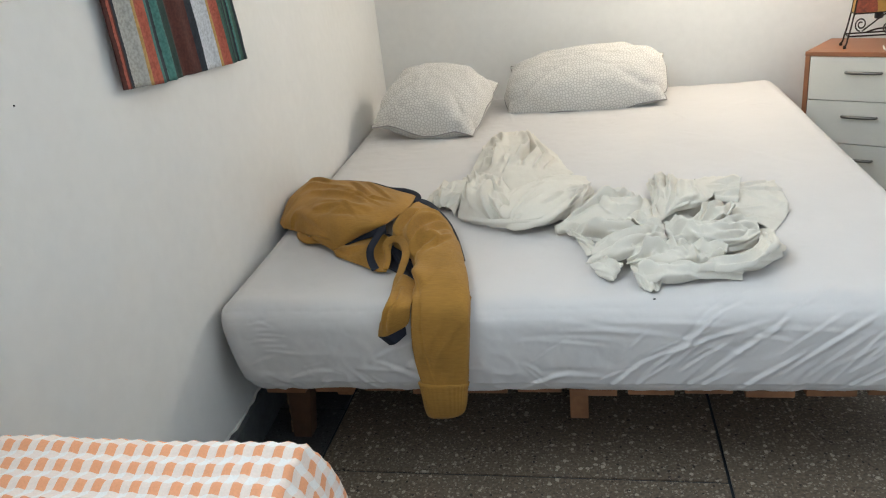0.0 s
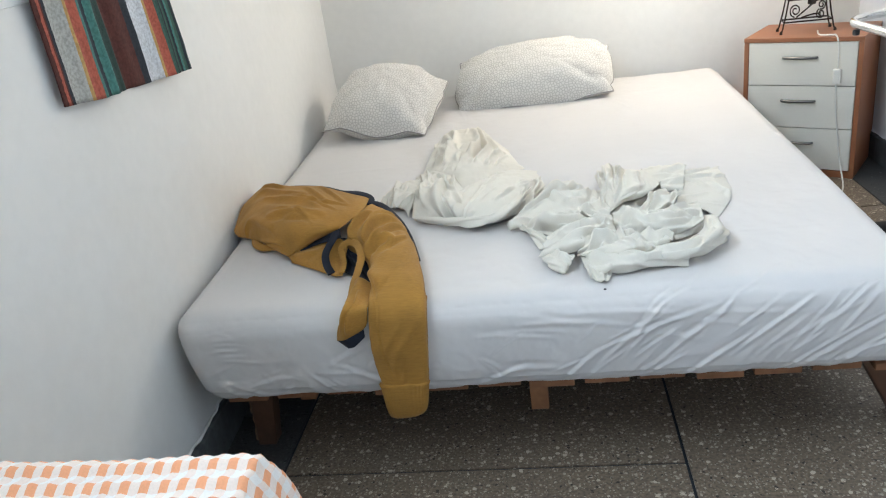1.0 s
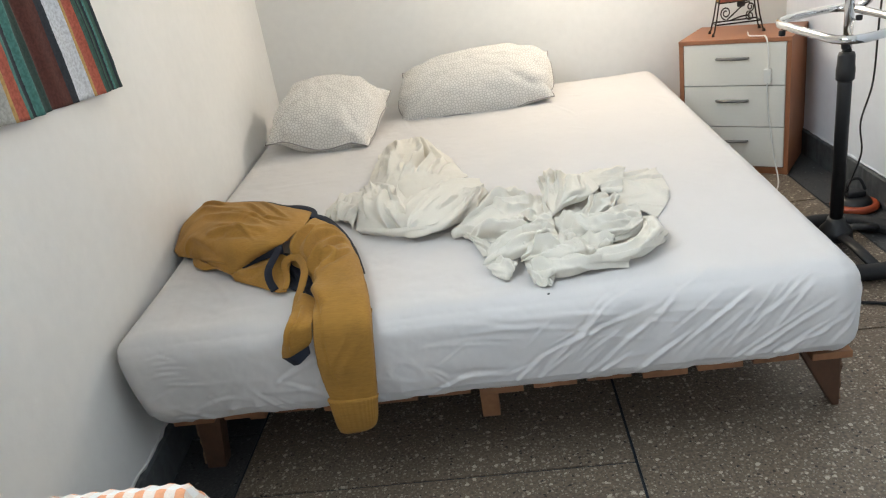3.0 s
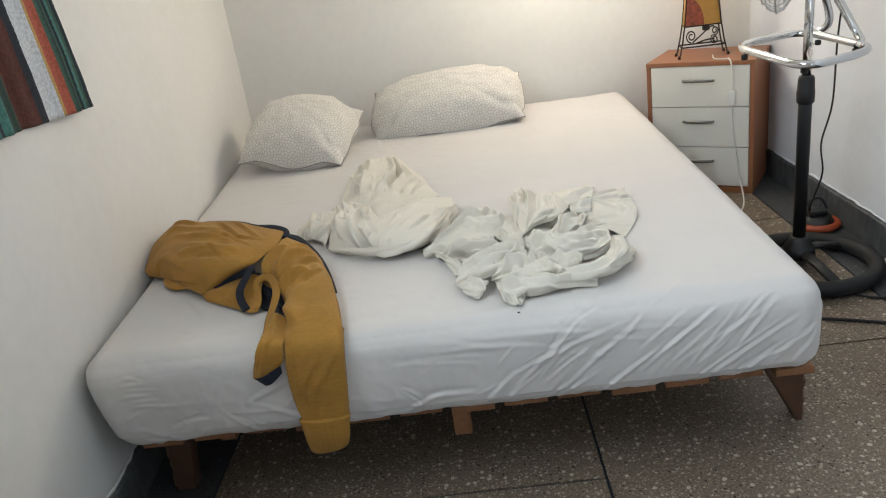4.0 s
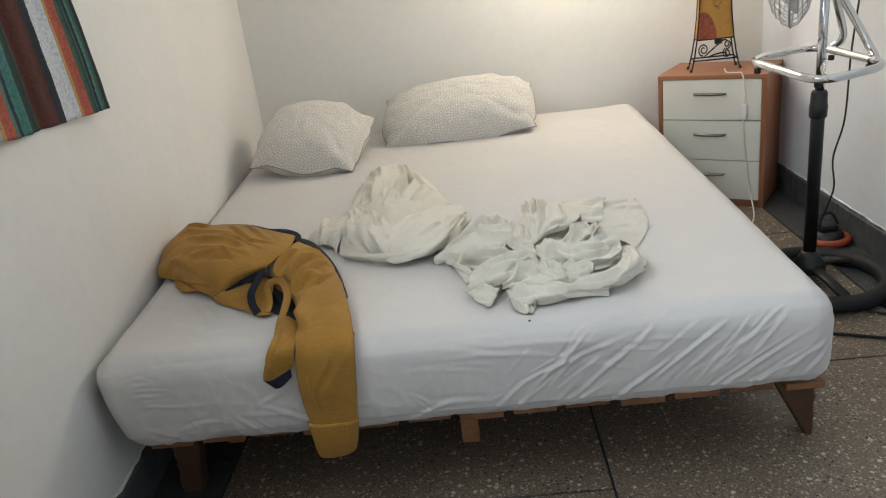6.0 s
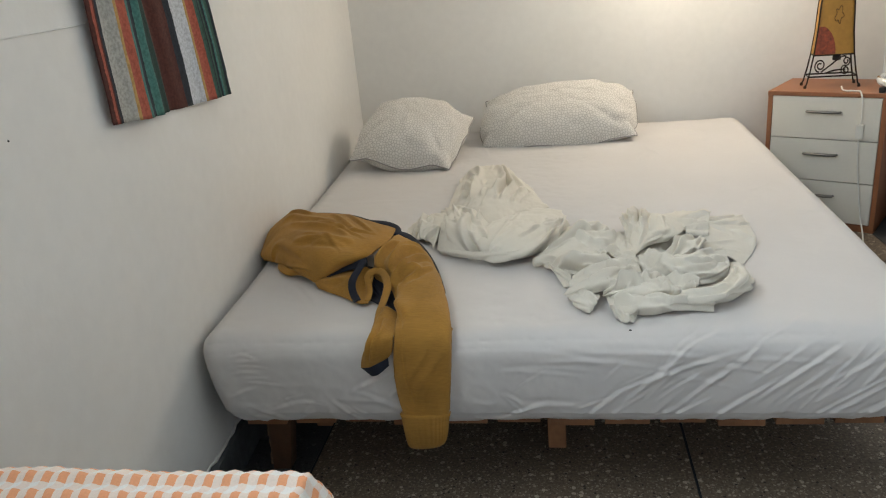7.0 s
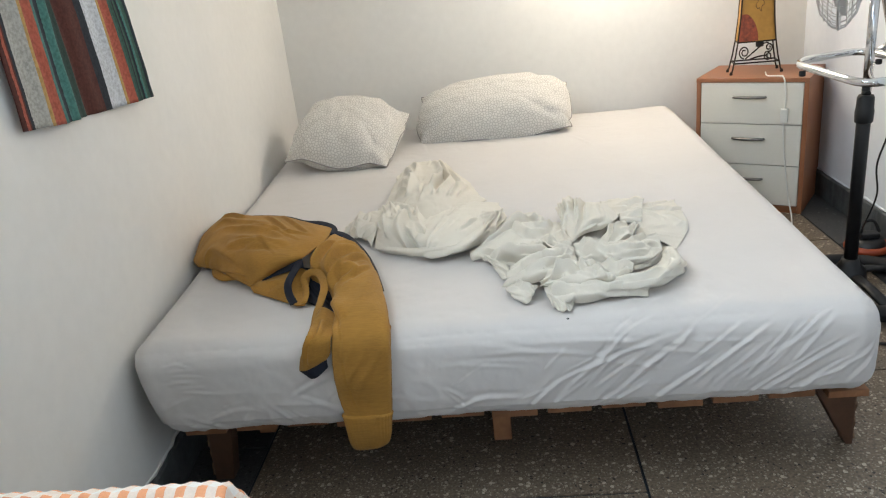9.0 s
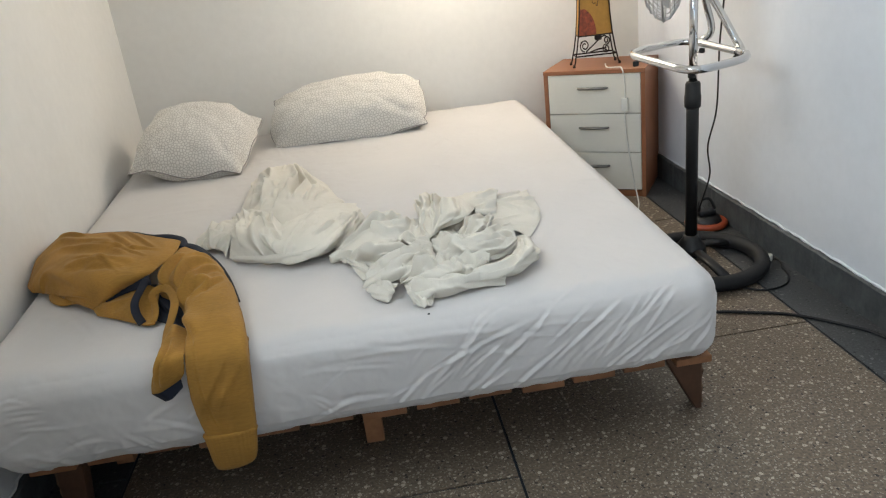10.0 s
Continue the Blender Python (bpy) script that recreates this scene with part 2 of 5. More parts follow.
STRIPES = striped("striped_woven_cotton", [
    (0.0, WINE), (0.015, RED), (0.025, WINE), (0.035, INK), (0.05, TAN), (0.13, GOLD), (0.16, RED), (0.23, TEAL), (0.265, INK), (0.295, TEAL), (0.35, INK), (0.365, (0.022, 0.052, 0.045)),
    (0.47, WINE), (0.61, INK), (0.645, GREY), (0.755, GOLD), (0.785, RED), (0.85, GREEN), (0.88, INK), (0.89, GREEN), (0.915, INK), (0.925, TEAL), (0.935, GREEN), (0.96, INK), (0.97, GREEN), (0.99, INK)])

# ---- mesh helpers ----


def finish(ob, mat, smooth):
    ob.data.materials.append(mat)
    if smooth:
        ob.data.polygons.foreach_set("use_smooth", [True] * len(ob.data.polygons))
    return ob


def part(name, bm, mat, parent=None, label="", smooth=False):
    me = bpy.data.meshes.new(name)
    bm.to_mesh(me)
    bm.free()
    ob = new(name, me)
    finish(ob, mat, smooth)
    if parent:
        ob.parent = parent
    if label:
        ob["label"] = label
    return ob


def raw(name, verts, faces, mat, parent=None, label="", smooth=True, uvs=None):
    me = bpy.data.meshes.new(name)
    me.from_pydata([tuple(v) for v in verts], [], [tuple(f) for f in faces])
    if uvs is not None:
        lay = me.uv_layers.new(name="UVMap")
        idx = np.zeros(len(me.loops), dtype=np.int32)
        me.loops.foreach_get("vertex_index", idx)
        lay.data.foreach_set("uv", np.asarray(uvs, dtype=np.float32)[idx].ravel())
    me.update()
    ob = new(name, me)
    finish(ob, mat, smooth)
    if parent:
        ob.parent = parent
    if label:
        ob["label"] = label
    return ob


def empty(name, m=None, label="", category="", group="", kind=""):
    ob = new(name)
    ob.empty_display_size = 0.1
    if m is not None:
        ob.matrix_world = m
    return tagged(ob, label, category, group, kind)


def box(x0, x1, y0, y1, z0, z1, bevel=0.0, bm=None):
    own = bmesh.new()
    bmesh.ops.create_cube(own, size=1, matrix=Matrix.Translation(((x0 + x1) / 2, (y0 + y1) / 2, (z0 + z1) / 2)) @ Matrix.Diagonal((x1 - x0, y1 - y0, z1 - z0, 1)))
    if bevel:
        bmesh.ops.bevel(own, geom=own.edges[:], offset=bevel, segments=2, profile=0.6, affect="EDGES")
    if bm is None:
        return own
    me = bpy.data.meshes.new("tmp")
    own.to_mesh(me)
    own.free()
    bm.from_mesh(me)
    bpy.data.meshes.remove(me)
    return bm


def prism(pts, y0, y1, bevel=0.0):
    """An outline in x and z, pushed through from y0 to y1."""
    bm = bmesh.new()
    a = [bm.verts.new((x, y0, z)) for x, z in pts]
    b = [bm.verts.new((x, y1, z)) for x, z in pts]
    n = len(pts)
    bm.faces.new(a)
    bm.faces.new(b[::-1])
    for i in range(n):
        bm.faces.new((a[i], b[i], b[(i + 1) % n], a[(i + 1) % n]))
    bmesh.ops.recalc_face_normals(bm, faces=bm.faces[:])
    if bevel:
        bmesh.ops.bevel(bm, geom=bm.edges[:], offset=bevel, segments=2, profile=0.6, affect="EDGES")
    return bm


def smooth_path(pts, n=8, closed=False):
    """Catmull-Rom through a few corner points."""
    P = [Vector(p) for p in pts]
    out = []
    k = len(P)
    for i in range(k if closed else k - 1):
        p0 = P[(i - 1) % k] if closed or i > 0 else P[0]
        p1, p2 = P[i], P[(i + 1) % k]
        p3 = P[(i + 2) % k] if closed or i + 2 < k else P[-1]
        for j in range(n):
            t = j / n
            out.append(0.5 * (2 * p1 + (p2 - p0) * t + (2 * p0 - 5 * p1 + 4 * p2 - p3) * t * t + (3 * p1 - p0 - 3 * p2 + p3) * t ** 3))
    if not closed:
        out.append(P[-1])
    return out


def tube(path, r, sides=10, closed=False, flat=1.0, up=None):
    """A tube along a path; r may be a list. flat squeezes it along up."""
    bm = bmesh.new()
    n = len(path)
    rings = []
    side = None
    for i, p in enumerate(path):
        a = path[(i - 1) % n] if closed or i > 0 else p
        b = path[(i + 1) % n] if closed or i < n - 1 else p
        t = (b - a).normalized()
        if side is None:
            side = t.orthogonal().normalized() if up is None else t.cross(Vector(up)).normalized()
        else:
            side = (side - t * side.dot(t)).normalized() if up is None else t.cross(Vector(up)).normalized()
        nor = side.cross(t).normalized()
        rr = r[i] if isinstance(r, (list, tuple)) else r
        rings.append([bm.verts.new(p + side * (rr * math.cos(2 * math.pi * k / sides)) + nor * (rr * flat * math.sin(2 * math.pi * k / sides))) for k in range(sides)])
    for i in range(n if closed else n - 1):
        A, B = rings[i], rings[(i + 1) % n]
        for k in range(sides):
            bm.faces.new((A[k], A[(k + 1) % sides], B[(k + 1) % sides], B[k]))
    if not closed:
        bm.faces.new(rings[0][::-1])
        bm.faces.new(rings[-1])
    bmesh.ops.recalc_face_normals(bm, faces=bm.faces[:])
    return bm


def lathe(profile, sides=28, axis=None):
    """Profile (r, z) turned round z, or placed by the matrix axis."""
    bm = bmesh.new()
    rings = [[bm.verts.new((r * math.cos(2 * math.pi * k / sides), r * math.sin(2 * math.pi * k / sides), z)) for k in range(sides)] for r, z in profile]
    for A, B in zip(rings, rings[1:]):
        for k in range(sides):
            bm.faces.new((A[k], A[(k + 1) % sides], B[(k + 1) % sides], B[k]))
    bm.faces.new(rings[0][::-1])
    bm.faces.new(rings[-1])
    bmesh.ops.recalc_face_normals(bm, faces=bm.faces[:])
    if axis is not None:
        bmesh.ops.transform(bm, matrix=axis, verts=bm.verts[:])
    return bm


def grid_faces(nu, nv):
    i, j = np.meshgrid(np.arange(nu - 1), np.arange(nv - 1), indexing="ij")
    a = (i * nv + j).ravel()
    return np.stack([a, a + nv, a + nv + 1, a + 1], 1)


def fbm(x, y, scale, seed, octaves=4):
    """Smooth value noise on arrays, about -1 to 1."""
    out = np.zeros_like(x)
    amp, tot = 1.0, 0.0
    for o in range(octaves):
        rs = np.random.RandomState(seed + o)
        tab = rs.rand(64, 64) * 2 - 1
        fx, fy = x * scale, y * scale
        ix, iy = np.floor(fx).astype(int), np.floor(fy).astype(int)
        tx, ty = fx - ix, fy - iy
        tx, ty = tx * tx * (3 - 2 * tx), ty * ty * (3 - 2 * ty)
        g = lambda a, b: tab[a % 64, b % 64]
        out += amp * ((g(ix, iy) * (1 - tx) + g(ix + 1, iy) * tx) * (1 - ty) + (g(ix, iy + 1) * (1 - tx) + g(ix + 1, iy + 1) * tx) * ty)
        tot += amp
        amp *= 0.5
        scale *= 2
    return out / tot

# ---- the room ----
SKEW = 0.055          # the long wall is a little out of square
SKIRT_H = 0.107


def left_x(y):
    return -SKEW * y


def wall_mesh(outline_boxes, skew=False):
    bm = bmesh.new()
    for b in outline_boxes:
        box(*b, bm=bm)
    if skew:
        for v in bm.verts:
            v.co.x += left_x(v.co.y)
    return bm


tagged(part("wall_left", wall_mesh([
    (-0.18, 0, FRONT, WIN_Y0, 0, TOP), (-0.18, 0, WIN_Y1, BACK + 0.15, 0, TOP),
    (-0.18, 0, WIN_Y0, WIN_Y1, 0, WIN_Z0), (-0.18, 0, WIN_Y0, WIN_Y1, WIN_Z1, TOP)], True), PLASTER),
    "off-white painted plaster wall beside the bed", "wall", kind="structure")
tagged(part("wall_back", box(-0.4, RIGHT + 0.2, BACK, BACK + 0.15, 0, TOP), PLASTER), "off-white painted plaster wall behind the bed head", "wall", kind="structure")
tagged(part("wall_right", box(RIGHT, RIGHT + 0.15, FRONT, BACK, 0, TOP), PLASTER_DAYLIT), "white painted plaster wall beside the fan, daylight blue put into its colour", "wall", kind="structure")
tagged(part("wall_front", wall_mesh([(-0.3, 0.75, FRONT - 0.15, FRONT, 0, TOP), (2.15, RIGHT + 0.15, FRONT - 0.15, FRONT, 0, TOP), (0.75, 2.15, FRONT - 0.15, FRONT, 0, 0.45), (0.75, 2.15, FRONT - 0.15, FRONT, 2.25, TOP)]), PLASTER), "plain white wall with a wide window, closing the room", "wall", kind="structure")
tagged(part("ceiling", box(-0.5, RIGHT + 0.15, FRONT - 0.15, BACK + 0.15, TOP, TOP + 0.12), CEILING), "plain white ceiling", "ceiling", kind="structure")

floor = tagged(part("floor", box(-0.4, RIGHT + 0.1, FRONT - 0.1, BACK + 0.1, -0.1, -0.004), JOINT), "brown terrazzo floor slabs with dark blue joints and a dark border", "floor", kind="structure")
COL_A, COL_B, COL_C = 0.195, 1.142, 2.112
JW = 0.0035


def slab(name, x0, x1, y0, y1, mat, shear=0.0):
    bm = box(x0 + JW, x1 - JW, y0 + JW, y1 - JW, -0.03, 0.0)
    if shear:
        for v in bm.verts:
            if v.co.x < (x0 + x1) / 2:
                v.co.x += left_x(v.co.y)
    return part(name, bm, mat, floor)


for x0, x1, off in ((COL_A, COL_B, -0.036), (COL_B, COL_C, 0.409)):
    y = off - 3 * 0.95
    while y < BACK:
        slab("floor_slab", x0, x1, max(y, FRONT), min(y + 0.95, BACK), TERRAZZO)
        y += 0.95
for k in range(5):
    y0 = FRONT + k * 0.97
    slab("border_slab", 0.0, COL_A, y0, min(y0 + 0.97, BACK), TERRAZZO_DARK, 1)

for y0, y1 in ((FRONT, -0.62), (-0.62, 1.30), (1.30, BACK)):
    slab("border_slab", COL_C, RIGHT, y0, y1, TERRAZZO_DARK)


def skirting(name, bm, label):
    return tagged(part(name, bm, SKIRT), label, "skirting", kind="structure")


def rough_skirt(length, seed):
    """A stone skirting along y with an uneven plaster edge on top."""
    n = int(length / 0.02)
    bm = bmesh.new()
    rnd = random.Random(seed)
    prof = [(0.0, 0.0), (0.016, 0.0), (0.0165, SKIRT_H - 0.004), (0.011, SKIRT_H), (0.0, SKIRT_H)]
    rings = []
    for i in range(n + 1):
        d = rnd.uniform(-0.0025, 0.0025)
        rings.append([bm.verts.new((x + (d * 0.5 if x else 0), i * length / n, z + (d if z > 0.05 else 0))) for x, z in prof])
    for A, B in zip(rings, rings[1:]):
        for k in range(len(prof)):
            bm.faces.new((A[k], B[k], B[(k + 1) % 5], A[(k + 1) % 5]))
    bm.faces.new(rings[0])
    bm.faces.new(rings[-1][::-1])
    bmesh.ops.recalc_face_normals(bm, faces=bm.faces[:])
    return bm


bm = rough_skirt(BACK - FRONT, 3)
bmesh.ops.transform(bm, matrix=pose(RIGHT, FRONT, 0) @ Matrix.Diagonal((-1, 1, 1, 1)), verts=bm.verts[:])
bmesh.ops.recalc_face_normals(bm, faces=bm.faces[:])
skirting("baseboard_right", bm, "dark grey stone skirting with a rough paint edge")
bm = rough_skirt(BACK - FRONT, 4)
for v in bm.verts:
    v.co.y += FRONT
    v.co.x += left_x(v.co.y)
skirting("baseboard_left", bm, "dark grey stone skirting below the white wall")
skirting("baseboard_back", box(left_x(BACK) + 0.016, RIGHT - 0.016, BACK - 0.016, BACK, 0, SKIRT_H, 0.003), "dark grey stone skirting behind the bed")


def plaster_lip(seed, length):
    """The lumpy ridge of paint above the skirting."""
    rnd = random.Random(seed)
    pts = [Vector((0, i * 0.03, 0)) for i in range(int(length / 0.03) + 1)]
    return tube([p + Vector((rnd.uniform(-0.002, 0.002), 0, rnd.uniform(-0.003, 0.003))) for p in pts], [rnd.uniform(0.002, 0.006) for _ in pts], 6)


bm = plaster_lip(5, BACK - FRONT)
bmesh.ops.transform(bm, matrix=pose(RIGHT - 0.002, FRONT, SKIRT_H + 0.004), verts=bm.verts[:])
tagged(part("trim_right", bm, PLASTER_DAYLIT, smooth=True), "lumpy white paint ridge above the skirting", "trim", kind="structure")
bm = plaster_lip(6, BACK - FRONT)
for v in bm.verts:
    v.co.y += FRONT
    v.co.x += left_x(v.co.y) + 0.002
    v.co.z += SKIRT_H + 0.004
tagged(part("trim_left", bm, PLASTER, smooth=True), "lumpy white paint ridge above the skirting", "trim", kind="structure")

# window in the long wall, above the table
win = empty("window_1", pose(0, 0, 0), "white-framed window high in the long wall", "window", kind="structure")
wx = left_x((WIN_Y0 + WIN_Y1) / 2)
for nm, b in (("window_frame", (wx - 0.14, wx - 0.09, WIN_Y0, WIN_Y0 + 0.05, WIN_Z0, WIN_Z1)), ("window_frame", (wx - 0.14, wx - 0.09, WIN_Y1 - 0.05, WIN_Y1, WIN_Z0, WIN_Z1)),
              ("window_frame", (wx - 0.14, wx - 0.09, WIN_Y0 + 0.05, WIN_Y1 - 0.05, WIN_Z0, WIN_Z0 + 0.05)), ("window_frame", (wx - 0.14, wx - 0.09, WIN_Y0 + 0.05, WIN_Y1 - 0.05, WIN_Z1 - 0.05, WIN_Z1))):
    part(nm, box(*b, 0.004), WHITE_PLASTIC, win)

# raised painted panel edge and a small cable clip on the long wall
ridge = smooth_path([(left_x(-0.43) + 0.001, -0.43, 1.128), (left_x(-0.3) + 0.001, -0.30, 1.131), (left_x(-0.11) + 0.001, -0.108, 1.137), (left_x(-0.1) + 0.001, -0.100, 1.155), (left_x(-0.1) + 0.001, -0.100, 1.30)], 6)
tagged(part("trim_ridge", tube(ridge, 0.0016, 6), PLASTER, smooth=True), "thin painted-over ridge on the white wall", "trim", kind="structure")
sock = empty("wall_socket", pose(left_x(-0.5), -0.545, 1.205), "white plastic wall socket with a short white cord", "socket")
part("plate", box(0, 0.012, -0.045, 0.045, -0.03, 0.05, 0.003), WHITE_PLASTIC, sock)
part("plug", box(0.0125, 0.035, -0.015, 0.02, -0.012, 0.02, 0.004), WHITE_PLASTIC, sock)
part("cord", tube(smooth_path([(0.03, 0.02, 0.005), (0.035, 0.035, 0.02), (0.012, 0.05, 0.01), (0.006, 0.05, -0.02)], 6), 0.003, 8), WHITE_PLASTIC, sock, smooth=True)
for k, (yy, zz, r) in enumerate(((-0.414, 0.983, 0.0012), (-0.425, 1.045, 0.0008))):
    s = lathe([(r * 1.6, 0), (r, 0.0015)], 8, pose(left_x(yy), yy, zz, 0, 90, 0))
    tagged(part("nail_hole", s, BLACK), "tiny dark nail mark in the white wall", "nail hole", "nail marks on the wall")

# ---- bed ----
SLAT_Z = 0.184
bed = empty("bed", pose(0, 0, 0), "low slatted pine bed on short worn board legs", "bed")
for k in range(13):
    x0 = 0.085 + k * 0.121
    part("slat", box(x0, min(x0 + 0.098, 1.622), 0.015 + 0.006 * (k % 3), 2.06, SLAT_Z, SLAT_Z + 0.017, 0.002), PINE, bed)
for y0 in (0.19, 1.04, 1.91):
    part("bearer", box(0.09, 1.62, y0, y0 + 0.04, SLAT_Z - 0.045, SLAT_Z - 0.0005, 0.002), LEG_WOOD, bed)
for x0, y0 in ((0.80, 0.15), (0.172, 0.24), (0.975, 0.42), (0.80, 1.0), (0.80, 1.87)):
    part("post", box(x0, x0 + 0.044, y0 - 0.014, y0 + 0.03, 0.036, SLAT_Z - 0.001, 0.003), PINE, bed)


def tapered_leg(x, side, y0):
    """A board leg, upright on its inner edge and cut away on the other; side is 1 where it leans in from the open side."""
    pts = [(0.018, 0.0), (0.034, 0.0), (0.030, SLAT_Z - 0.001), (-0.075, SLAT_Z - 0.001)] if side > 0 else [(-0.040, 0.0), (-0.088, 0.0), (-0.078, SLAT_Z - 0.001), (-0.012, SLAT_Z - 0.001)]
    leg = part("leg", prism([(x + a, z) for a, z in pts], y0, y0 + 0.045, 0.004), LEG_WOOD, bed, "tapered dark brown board leg")
    lo, hi = pts[1][0], pts[2][0]
    rnd = random.Random(9)
    path = [Vector((x + lo + (hi - lo) * k / 12 + rnd.uniform(-0.002, 0.002), y0 + 0.010 + rnd.uniform(-0.003, 0.004), 0.012 + k * (SLAT_Z - 0.025) / 12)) for k in range(13)]
    part("worn_edge", tube(path, [rnd.uniform(0.004, 0.009) for _ in path], 6), WORN, leg, "chipped raw wood edge")


for x, side, y0 in ((1.605, 1, 0.095), (0.180, -1, 0.085), (1.605, 1, 1.95), (0.200, -1, 1.95)):
    tapered_leg(x, side, y0)

# mattress with a fitted sheet: a rounded box whose skin is creased
MX1, MY0, MY1, MZ0, MZ1 = 1.640, -0.03, 2.115, 0.212, 0.434


def creases(u, s, table):
    """Sum of soft ridges. Each row: start u, start s, angle, length, half width, height."""
    h = np.zeros_like(u)
    for u0, s0, ang, ln, w, a in table:
        c, sn = math.cos(ang), math.sin(ang)
        du, ds = u - u0, s - s0
        along = du * c + ds * sn
        across = -du * sn + ds * c + 0.12 * along * along / max(ln, 0.01) * (1 if a > 0 else -1)
        k = np.clip(along / ln, 0, 1)
        fade = np.where((along > 0) & (along < ln), np.sin(math.pi * k) ** 0.7, 0)
        prof = np.exp(-(across / w) ** 2) - 0.6 * np.exp(-((across - 1.8 * w) / w) ** 2)
        h += a * fade * prof
    return h


rc = random.Random(11)
FOLDS = []
for k in range(52):        # drawn diagonal folds towards the open corner
    u0 = 0.84 + 0.78 * rc.random() ** 0.9
    w = rc.uniform(0.0024, 0.0050)
    FOLDS.append((u0, rc.uniform(-0.02, 0.12), radians(rc.uniform(26, 60)), rc.uniform(0.06, 0.30), w, w * rc.uniform(0.25, 0.65)))
for k in range(5):
    FOLDS.append((0.93 + 0.14 * k + rc.uniform(-0.03, 0.03), 0.02 + 0.02 * (k % 3), radians(50 - 3 * k), rc.uniform(0.22, 0.36), 0.005, 0.0026))
for k in range(40):        # crumples low on the near side
    w = rc.uniform(0.0028, 0.007)
    FOLDS.append((rc.uniform(0.04, 0.86), rc.uniform(0.0, 0.10), radians(rc.choice((-1, -1, 1)) * rc.uniform(5, 45)), rc.uniform(0.04, 0.15), w, w * rc.uniform(0.3, 0.6)))
for k in range(8):         # pulled puckers by the wall corner
    FOLDS.append((0.10 + rc.uniform(-0.02, 0.02), 0.12 + 0.010 * k, radians(rc.uniform(-14, 14)), rc.uniform(0.05, 0.11), 0.003, 0.0016))
for k in range(12):         # long faint creases along the edge
    FOLDS.append((0.66 + rc.uniform(0, 0.6), 0.175 + rc.uniform(-0.04, 0.035), radians(rc.uniform(-6, 9)), rc.uniform(0.1, 0.28), 0.005, 0.0012))
for k in range(26):         # faint creases lying on the top
    FOLDS.append((rc.uniform(0.1, 1.5), rc.uniform(0.35, 2.1), radians(rc.uniform(-80, 80)), rc.uniform(0.12, 0.4), rc.uniform(0.006, 0.014), rc.uniform(0.0006, 0.0016)))


def ridged(u, v, scale, seed):
    """Sharp creases: noise folded at zero, 0 to 1."""
    wu = u + 0.25 / scale * fbm(u, v, scale * 0.7, seed + 50, 2)
    wv = v + 0.25 / scale * fbm(u, v, scale * 0.7, seed + 60, 2)
    return np.clip(1 - 2.2 * np.abs(fbm(wu, wv, scale, seed, 1)), 0, 1)


def skin(p_u, p_s):
    edge = np.clip(1 - p_s / 0.03, 0, 1)
    low = np.clip(1 - p_s / 0.15, 0, 1) * np.clip((1.0 - p_u) / 0.3, 0.25, 1)
    diag = ridged(p_u * 0.75 - p_s * 0.66, (p_u * 0.66 + p_s * 0.75) * 0.22, 26, 43) * np.clip((p_u - 0.75) / 0.3, 0, 1) * np.clip(1.15 - p_s / 0.28, 0, 1)
    crumple = 0.0042 * low * ridged(p_u * 0.6 + p_s * 0.2, p_s, 22, 41) + 0.0017 * diag
    return crumple + creases(p_u, p_s, FOLDS) * np.clip((p_s + 0.01) / 0.03, 0.3, 1) + 0.0025 * fbm(p_u, p_s, 9, 21) + 0.0012 * fbm(p_u, p_s, 34, 27) - 0.004 * edge


